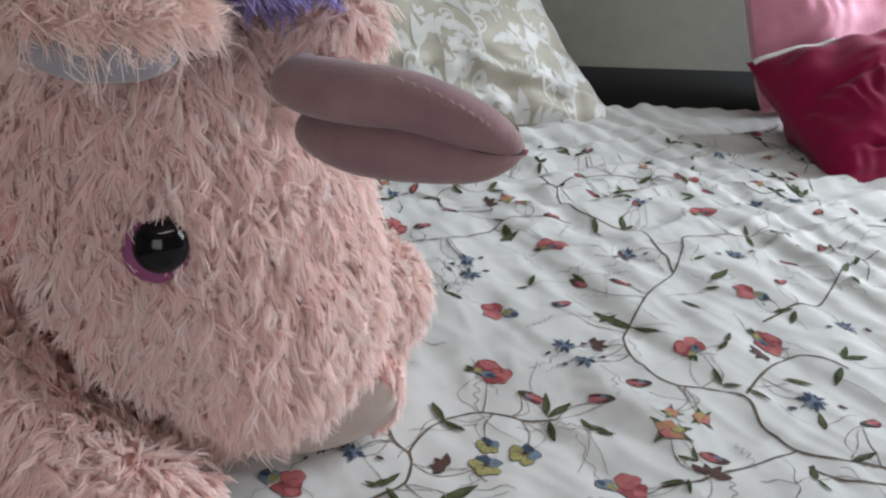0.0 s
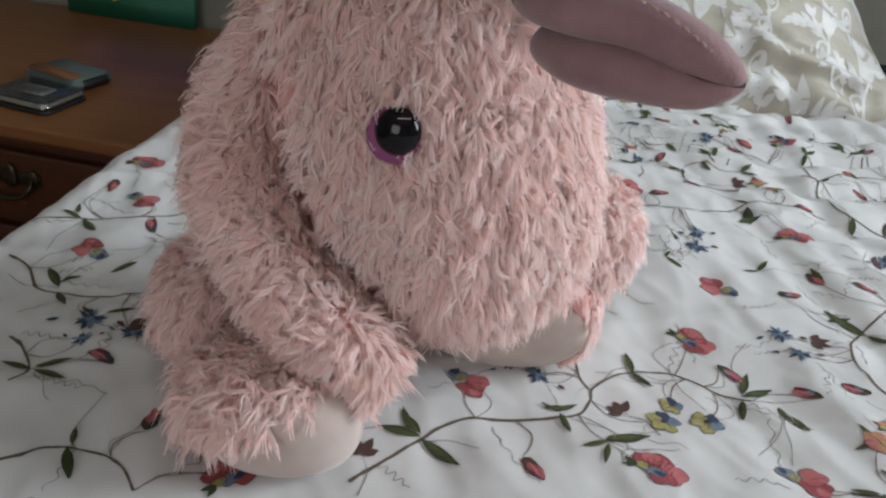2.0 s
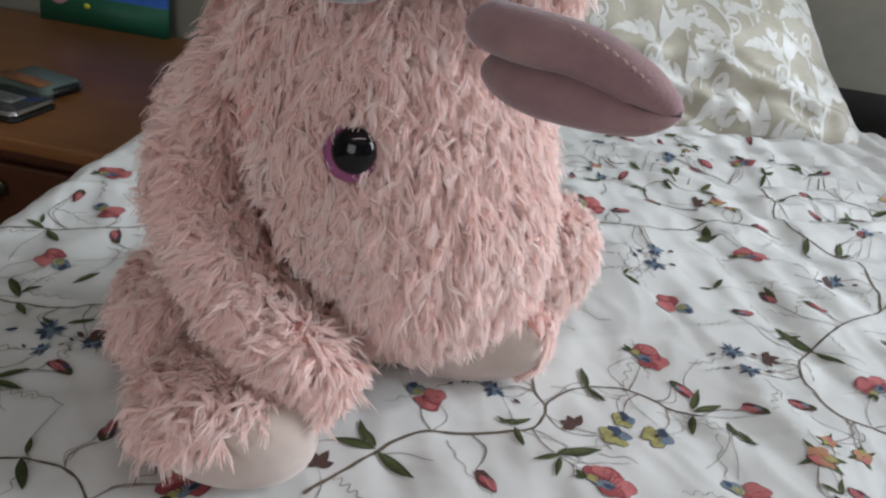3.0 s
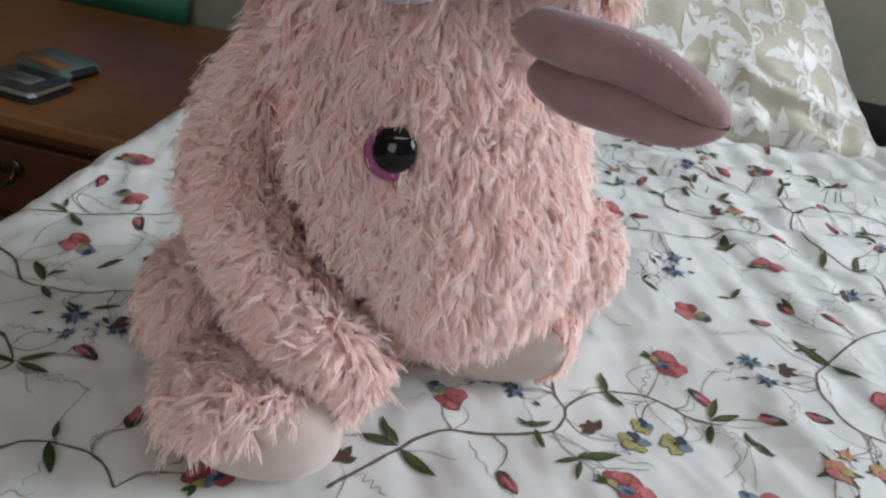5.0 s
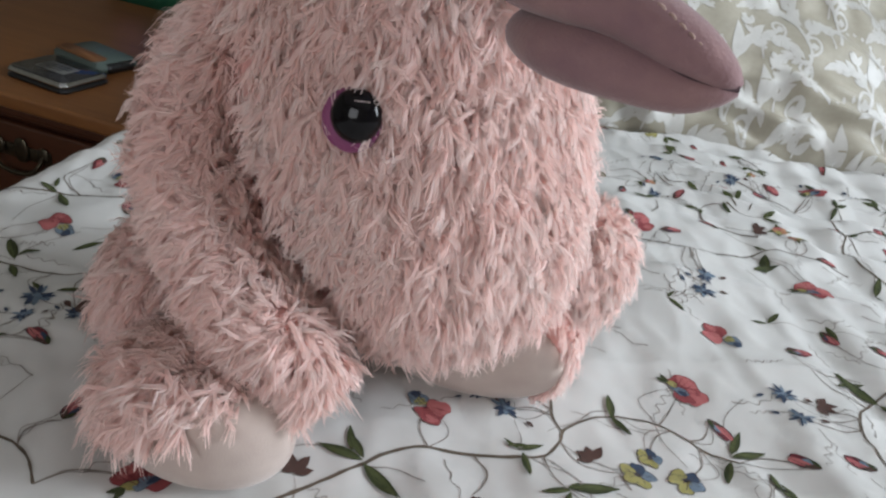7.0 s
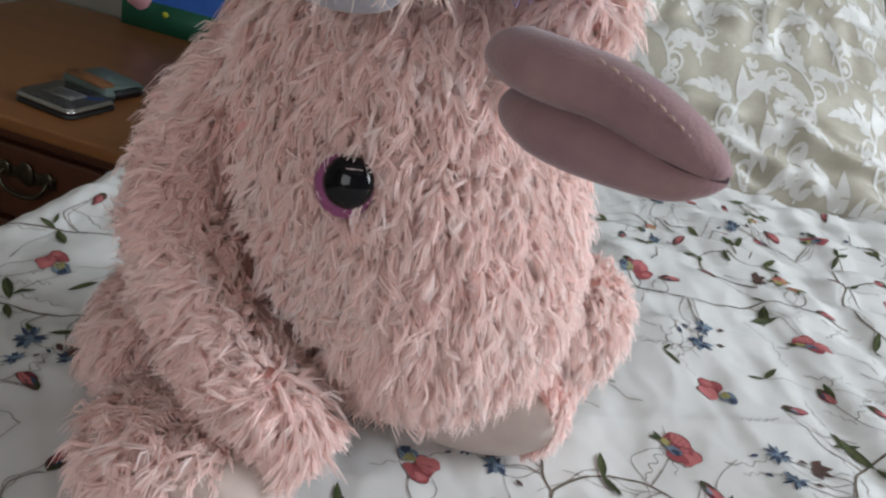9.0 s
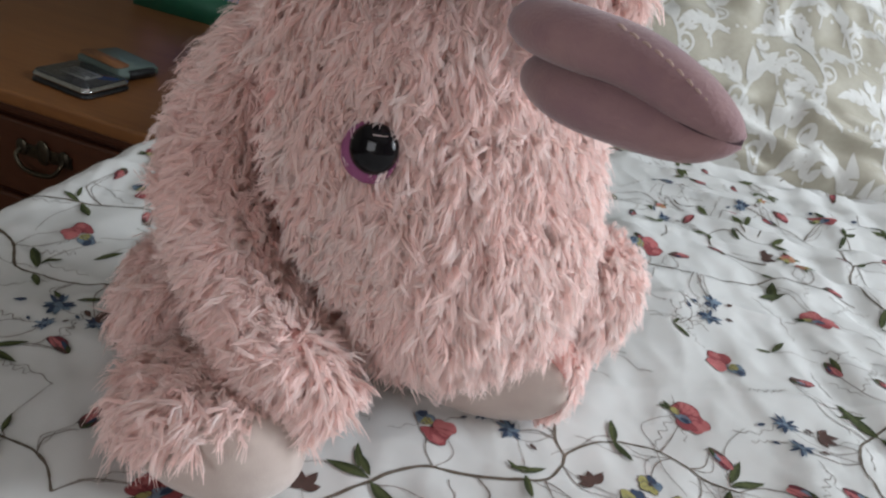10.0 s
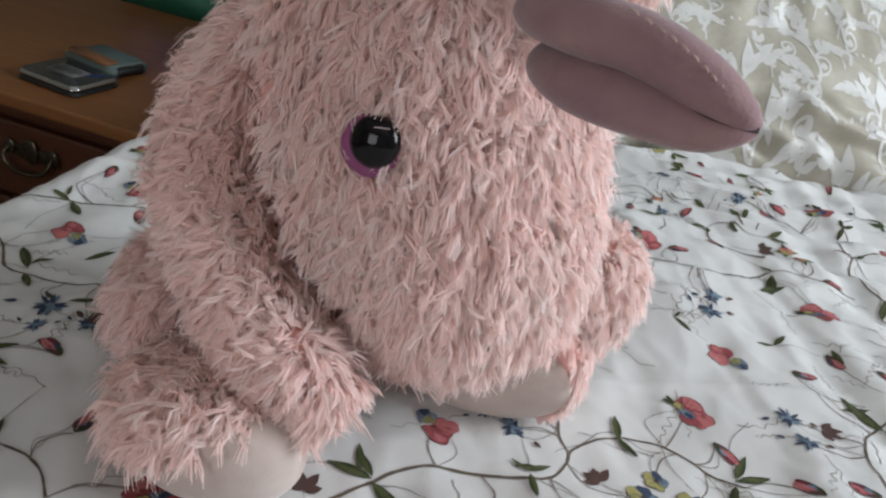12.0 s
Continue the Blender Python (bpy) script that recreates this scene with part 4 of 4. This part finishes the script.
# lilac tufts of hair on the crown
for centre, radii, count in (((0.022, 0.335, 0.322), (0.026, 0.022, 0.012), 620), ((-0.098, 0.350, 0.306), (0.018, 0.02, 0.014), 300)):
    tuft_skin = ball(centre, radii, None, 24, 14)
    furry("hair_tuft", tuft_skin, toy, [M_LILAC, M_LILAC], "lilac tuft of hair on the crown",
          [(pile(*tuft_skin, count, 0.019, None, comb=lambda p: np.stack([(p[:, 0] + 0.03) * 14, -0.8 * np.ones(len(p)), -0.3 * np.ones(len(p))], axis=1), lift=0.5, droop=0.3, wide=0.0009), 1)])

# ---- cushions ----


def cushion(name, centre, ux, uy, w, h, thick, mat, pinch=0.10, seed=0, n=64, taper=0.0, crease=0.0):
    """A stuffed cushion with pointed corners; ux, uy: its width and height directions."""
    ux, uy = Vector(ux).normalized(), Vector(uy)
    uy = (uy - ux * uy.dot(ux)).normalized()
    nz = ux.cross(uy)

    def at(a, b, s):
        k = (1 - abs(a) ** 2.6) * (1 - abs(b) ** 2.6)
        px = a * (1 - pinch * (1 - b * b)) * w / 2
        py = b * (1 - pinch * (1 - a * a)) * h / 2
        px -= taper * max(a, 0) * (b + 1)
        z = s * thick / 2 * max(k, 0) ** 0.55
        if crease:
            fold = b - 0.20 - 0.06 * math.sin(2.4 * a)
            z += crease * (0.9 * math.tanh(fold / 0.03) - 1.2 * math.exp(-(fold / 0.05) ** 2)) * min(1, 4 * k) * math.exp(-max(0, fold) / 0.4)
            z += crease * 0.45 * math.sin(38 * a + 5 * noise.noise(Vector((a * 3, b * 2, 1)))) * math.exp(-((fold + 0.22) / 0.2) ** 2) * min(1, 4 * k)
            z += crease * 0.9 * math.sin(30 * b + 9 * a + 5 * noise.noise(Vector((a * 4, b * 4, 3)))) * min(1, max(0, -b - 0.5) / 0.25) * min(1, 8 * k)
        z += s * 0.014 * noise.noise(Vector((a * 2.6 + seed, b * 2.6, s))) * min(1, 4 * k)
        z += (0.004 * math.sin(9 * a * b + 5 * a + seed) + 0.0045 * w / 0.76 * math.sin(17 * b + 6 * a * a + 3 * noise.noise(Vector((a * 3, b * 3, seed))))) * min(1, 3 * k)
        z += 0.0055 * w / 0.76 * math.sin(34 * a + 3 * noise.noise(Vector((a * 4, b * 4, seed + 2)))) * max(0, -b - 0.35) ** 1.2 * min(1, 6 * k)
        z += 0.0050 * w / 0.76 * math.sin(26 * b + 2 * a) * max(0, abs(a) - 0.5) * min(1, 6 * k)
        return Vector(centre) + ux * px + uy * py + nz * z

    verts, faces = [], []
    for s in (1, -1):
        i0 = len(verts)
        for j in range(n + 1):
            for i in range(n + 1):
                verts.append(at(2 * i / n - 1, 2 * j / n - 1, s))
        for j in range(n):
            for i in range(n):
                f = (i0 + j * (n + 1) + i, i0 + j * (n + 1) + i + 1, i0 + (j + 1) * (n + 1) + i + 1, i0 + (j + 1) * (n + 1) + i)
                faces.append(f if s > 0 else f[::-1])
    return mesh_from(name, verts, faces, [mat]), at


pillow = thing("pillow", "olive-beige pillow with a white damask scroll print, leaning on the bed", "pillow", (0.2, 1.12, 0))
me, pillow_at = cushion("pillow_cover", (0.135, 1.225, 0.125), (0.97, 0.24, 0.0), (-0.44, 0.76, 0.60), 0.76, 0.50, 0.20, M_PILLOW, 0.07, 3, 150, 0.030, 0.0065)
under(new("pillow_cover", me), pillow)


def scrolls():
    """White damask over the pillow's front: curling stems, broad acanthus leaves, sprays of leaflets and rows of dots."""
    r = random.Random(5)
    verts, faces, layer = [], [], [0]

    def strip(left, right):
        """A printed shape between two edges, given in metres on the cloth."""
        layer[0] += 1
        i0 = len(verts)
        for q, p in zip(left, right):
            for e in (0.0, 0.5, 1.0):
                x, y = q[0] + (p[0] - q[0]) * e, q[1] + (p[1] - q[1]) * e
                a, b = max(-0.985, min(0.985, x / 0.38)), max(-0.985, min(0.985, y / 0.25))
                p0 = pillow_at(a, b, 1)
                nrm = (pillow_at(a + 0.01, b, 1) - p0).cross(pillow_at(a, b + 0.01, 1) - p0).normalized()
                verts.append(p0 + nrm * (0.0004 + 0.00002 * (layer[0] % 11)))
        for k in range(len(left) - 1):
            for e in (0, 1):
                i = i0 + 3 * k + e
                faces.append((i, i + 1, i + 4, i + 3))

    def ribbon(line, w0, w1):
        n = len(line)
        left, right = [], []
        for k in range(n):
            t = line[min(k + 1, n - 1)] - line[max(k - 1, 0)]
            t = t / (np.linalg.norm(t) + 1e-9)
            w = (w0 + (w1 - w0) * k / (n - 1)) / 2
            left.append(line[k] + w * np.array((-t[1], t[0])))
            right.append(line[k] - w * np.array((-t[1], t[0])))
        strip(left, right)

    def swept(x, y, deg, length, bend, n):
        """A line that sets out at deg and bends evenly."""
        pts = [np.array((x, y))]
        for k in range(n):
            a = radians(deg + bend * k / n)
            pts.append(pts[-1] + length / n * np.array((math.cos(a), math.sin(a))))
        return pts

    def leaf(x, y, deg, length, width, bend=0.0):
        line = swept(x, y, deg, length, bend, 8)
        left, right = [], []
        for k, q in enumerate(line):
            e, a = k / 8, radians(deg + bend * k / 8)
            w = width / 2 * math.sin(math.pi * e ** 0.8) + 0.0003
            left.append(q + w * np.array((-math.sin(a), math.cos(a))))
            right.append(q - w * np.array((-math.sin(a), math.cos(a))))
        strip(left, right)

    def acanthus(x, y, deg, length, hand):
        """An arching leaf: a rib with long tapering lobes that sweep off its outer side."""
        bend = -hand * 95
        ribbon(swept(x, y, deg, length, bend, 16), length * 0.075, length * 0.03)
        for k in range(5):
            e = 0.22 + 0.19 * k
            q, a = swept(x, y, deg, length * e, bend * e, 8)[-1], deg + bend * e
            big = length * (0.50 - 0.05 * k)
            leaf(q[0], q[1], a + hand * (46 - 6 * k), big, big * 0.36, -hand * 42)
            if k in (0, 2, 3):
                leaf(q[0], q[1], a - hand * 38, big * 0.55, big * 0.24, hand * 30)

    def curl(x, y, deg, length, hand):
        pts, a, q = [np.array((x, y))], deg, np.array((x, y))
        for k in range(26):
            q = q + length / 26 * np.array((math.cos(radians(a)), math.sin(radians(a))))
            pts.append(q)
            a += hand * (3 + 0.95 * k)
        ribbon(pts, 0.0036, 0.0052)
        leaf(*(q - np.array((0.006, 0))), 0, 0.012, 0.012)

    def spray(x, y, deg, length, count):
        ribbon(swept(x, y, deg, length, 25, 10), 0.003, 0.0015)
        for k in range(count):
            q = swept(x, y, deg, length * (k + 1) / count, 25 * (k + 1) / count, 6)[-1]
            for sgn in (1, -1):
                leaf(q[0], q[1], deg + sgn * r.uniform(38, 60), length * r.uniform(0.30, 0.42), length * 0.17, -sgn * 20)
        leaf(q[0], q[1], deg + 20, length * 0.4, length * 0.2)

    def unit(x, y, h, z):
        """One sprig of the pattern; h: 1 or -1 turns it over, z: its size."""
        at = lambda u, v: (x + h * u * z, y + v * z)
        way = lambda d: d if h > 0 else 180 - d
        ribbon(list(smooth_line([at(0, -0.10), at(-0.012, -0.05), at(0.008, 0.0), at(0.045, 0.032), at(0.085, 0.026)], 30)), 0.0058 * z, 0.0040 * z)
        acanthus(*at(0.012, 0.004), way(52), 0.084 * z, h)
        acanthus(*at(-0.008, -0.030), way(112), 0.074 * z, -h)
        acanthus(*at(-0.004, -0.075), way(35), 0.052 * z, h)
        leaf(*at(0.002, -0.012), way(84), 0.060 * z, 0.018 * z, h * 14)
        leaf(*at(0.004, -0.006), way(64), 0.044 * z, 0.015 * z, -h * 10)
        curl(*at(-0.006, -0.062), way(165), 0.088 * z, -h)
        curl(*at(0.070, 0.030), way(45), 0.072 * z, h)
        spray(*at(0.062, -0.075), way(78), 0.058 * z, 3)
        spray(*at(-0.062, 0.030), way(100), 0.044 * z, 2)
        for k in range(5):
            u, v = at(-0.040 + 0.014 * k, 0.066 + 0.012 * math.sin(0.8 * k))
            leaf(u - 0.003, v, 0, 0.0066, 0.0062)

    for i in range(-3, 5):
        for j in range(-2, 3):
            unit(0.112 * i + r.uniform(-0.008, 0.008) + (0.03 if j % 2 else -0.03), 0.126 * j + (0.063 if i % 2 else 0) + r.uniform(-0.008, 0.008), 1 if (i + j) % 2 else -1, r.uniform(0.92, 1.08))
    return mesh_from("scroll_print", verts, faces, [M_SCROLL])


under(new("scroll_print", scrolls()), pillow, "white damask scrolls")

red = thing("cushion", "crimson velvet cushion with white piping, resting on the bed", "cushion", (0.9, 1.0, 0))
me, red_at = cushion("cushion_cover", (0.893, 0.972, 0.076), (0.93, 0.10, 0.16), (-0.40, 0.80, 0.40), 0.32, 0.26, 0.15, M_RED, 0.05, 9, 80, 0.0, 0.006)
under(new("cushion_cover", me), red)
line = [tuple(red_at(-0.97 + 0.80 * k / 14, 0.93, 1)) for k in range(15)]
v, f = tube(line, [0.0052] * 15, 40, 10)
under(new("piping", mesh_from("piping", v, f, [M_WHITE])), red, "white piping along the edge")
rose = thing("cushion", "mottled rose-pink plush cushion behind a crimson one", "cushion", (0.95, 1.2, 0))
me, rose_at = cushion("cushion_cover", (0.972, 1.235, 0.205), (0.97, 0.18, 0.05), (-0.05, 0.45, 0.9), 0.42, 0.40, 0.16, M_ROSE, 0.02, 4, 80, 0.0, 0.005)
under(new("cushion_cover", me), rose)

# ---- chest of drawers beside the bed ----
D_W, D_E, D_S, D_N, D_T = -1.27, -0.46, 0.905, 1.500, -0.135
chest = thing("chest_of_drawers", "reddish-brown varnished wooden chest of drawers beside the bed", "chest of drawers", (-0.86, 1.2, FLOOR))
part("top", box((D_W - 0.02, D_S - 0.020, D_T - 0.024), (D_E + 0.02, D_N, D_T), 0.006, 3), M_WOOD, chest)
# below the top, the darker wood colour stands for shade on the fronts
part("moulding", box((D_W - 0.008, D_S - 0.008, D_T - 0.042), (D_E + 0.008, D_N - 0.01, D_T - 0.0245), 0.005), M_DARK_SHADED_WOOD, chest)
part("carcass", box((D_W, D_S + 0.012, FLOOR + 0.05), (D_E, D_N - 0.01, D_T - 0.0425), 0.003), M_DARK_SHADED_WOOD, chest)
part("plinth", box((D_W + 0.01, D_S + 0.03, FLOOR), (D_E - 0.01, D_N - 0.02, FLOOR + 0.0495)), M_DARK_SHADED_WOOD, chest)
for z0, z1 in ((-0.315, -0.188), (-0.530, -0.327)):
    drawer = part("drawer", box((D_W + 0.025, D_S - 0.006, z0), (D_E - 0.025, D_S + 0.0118, z1), 0.005, 3), M_DARK_SHADED_WOOD, chest)
    for cx in (-0.785, -0.56):
        zc = (z0 + z1) / 2 + 0.020
        bm = box((cx - 0.052, D_S - 0.009, zc - 0.019), (cx + 0.052, D_S - 0.0062, zc + 0.019), 0.0012)
        for vt in bm.verts:
            k = abs(vt.co.x - cx) / 0.052
            vt.co.z = zc + (vt.co.z - zc) * (1.0 - 0.45 * k * k)
        for sx in (-0.040, 0.0, 0.040):
            v, f = ball((cx + sx, D_S - 0.0105, zc + 0.004), (0.011 if sx else 0.014, 0.004, 0.014 if sx else 0.021), None, 16, 10)
            under(new("rosette", mesh_from("rosette", v, f, [M_BRASS])), drawer)
        plate = part("handle_plate", bm, M_BRASS, drawer, "dark brass handle plate")
        v, f = tube([(cx - 0.040, D_S - 0.010, zc + 0.004), (cx - 0.042, D_S - 0.022, zc - 0.006), (cx - 0.028, D_S - 0.026, zc - 0.022), (cx, D_S - 0.027, zc - 0.027),
                     (cx + 0.028, D_S - 0.026, zc - 0.022), (cx + 0.042, D_S - 0.022, zc - 0.006), (cx + 0.040, D_S - 0.010, zc + 0.004)],
                    [0.0032, 0.0034, 0.0036, 0.0042, 0.0036, 0.0034, 0.0032], 40, 10)
        under(new("handle", mesh_from("handle", v, f, [M_BRASS])), drawer, "dark brass bail handle")

# ---- things on the chest ----


def on_chest(name, label, category, x, y, deg):
    """An empty base for a thing that lies on the chest."""
    ob = thing(name, label, category, (x, y, D_T))
    ob.rotation_euler = (0, 0, radians(deg))
    bpy.context.view_layer.update()
    return ob


def rounded(w, d, h, r, z0=0.0, edge=0.002):
    bm = bmesh.new()
    ring = []
    for cx, cy, a0 in ((w / 2 - r, d / 2 - r, 0), (-w / 2 + r, d / 2 - r, 90), (-w / 2 + r, -d / 2 + r, 180), (w / 2 - r, -d / 2 + r, 270)):
        for k in range(7):
            a = radians(a0 + 15 * k)
            ring.append(bm.verts.new((cx + r * math.cos(a), cy + r * math.sin(a), z0)))
    face = bm.faces.new(ring)
    ext = bmesh.ops.extrude_face_region(bm, geom=[face])
    for g in ext["geom"]:
        if isinstance(g, bmesh.types.BMVert):
            g.co.z += h
    bmesh.ops.recalc_face_normals(bm, faces=bm.faces[:])
    sharp = [e for e in bm.edges if len(e.link_faces) == 2 and e.calc_face_angle(0) > 1.2]
    bmesh.ops.bevel(bm, geom=sharp, offset=edge, segments=2, affect="EDGES")
    return bm


def placed(name, bm, mat, ob, label=""):
    bm.transform(ob.matrix_world)
    return part(name, bm, mat, ob, label)


phone = on_chest("phone", "dark glassy phone with a steel rim lying on the wooden chest", "phone", -0.784, 0.985, -8)
placed("casing", rounded(0.124, 0.096, 0.0062, 0.014, 0.0, 0.0015), M_BLACK, phone)
placed("rim", rounded(0.122, 0.094, 0.0100, 0.013, 0.0064, 0.003), M_STEEL, phone, "polished steel rim")
placed("screen", rounded(0.114, 0.086, 0.0020, 0.011, 0.0166, 0.0006), M_GLASS, phone, "black glass front")
placed("label_plate", rounded(0.060, 0.034, 0.0006, 0.002, 0.0188, 0.0001), M_PLATE, phone, "pale rectangle on the glass")
for k, (lw, ly) in enumerate(((0.044, 0.008), (0.050, 0.0), (0.036, -0.008))):
    bm = rounded(lw, 0.0028, 0.0004, 0.0008, 0.0196, 0.0001)
    bm.transform(Matrix.Translation((0.0, ly, 0.0)))
    placed("printed_bar", bm, M_BLACK, phone, "dark unreadable line of print")
wallet = on_chest("wallet", "grey-green wallet with a tan leather strap on the wooden chest", "wallet", -0.795, 1.088, -15)
placed("case", rounded(0.118, 0.084, 0.020, 0.012, 0.0, 0.005), M_TEAL, wallet)
bm = rounded(0.104, 0.030, 0.0030, 0.010, 0.0203, 0.0010)
bm.transform(Matrix.Translation((-0.004, -0.024, 0.0)))
placed("strap", bm, M_LEATHER, wallet, "tan leather strap")
bm = rounded(0.010, 0.052, 0.0150, 0.004, 0.0025, 0.002)
bm.transform(Matrix.Translation((0.0570, 0.004, 0.0)))
placed("clasp", bm, M_BLACK, wallet, "glossy black end")

card = thing("painting", "small canvas painted green, blue and pink, standing against the wall", "painting", (-0.93, 1.50, D_T))


def tilted(bm):
    for vt in bm.verts:
        vt.co.y += 0.10 * (vt.co.z - D_T)
    return bm


C_W, C_E, C_Y = -1.055, -0.765, 1.470
part("canvas", tilted(box((C_W, C_Y, D_T + 0.001), (C_E, C_Y + 0.014, D_T + 0.22), 0.002)), M_SKYBLUE, card)
part("painted_meadow", tilted(box((C_W - 0.0012, C_Y - 0.0012, D_T + 0.0005), (C_E + 0.0012, C_Y + 0.0148, D_T + 0.062))), M_GREEN, card, "green painted lower strip")


def blot(name, x, z, rx, rz, mat, y):
    bm = bmesh.new()
    ring = []
    for k in range(24):
        a = 2 * math.pi * k / 24
        s = 1 + 0.12 * noise.noise(Vector((x * 40 + math.cos(a) * 2, z * 40 + math.sin(a) * 2, 0)))
        ring.append(bm.verts.new((x + rx * s * math.cos(a), y, z + rz * s * math.sin(a))))
    bm.faces.new(ring)
    ext = bmesh.ops.extrude_face_region(bm, geom=bm.faces[:])
    for g in ext["geom"]:
        if isinstance(g, bmesh.types.BMVert):
            g.co.y -= 0.0008
    part(name, tilted(bm), mat, card)


blot("painted_flower", -1.015, D_T + 0.070, 0.036, 0.030, M_PINKPAINT, C_Y - 0.0016)
blot("painted_dot", -0.945, D_T + 0.042, 0.007, 0.006, M_YELLOW, C_Y - 0.0016)
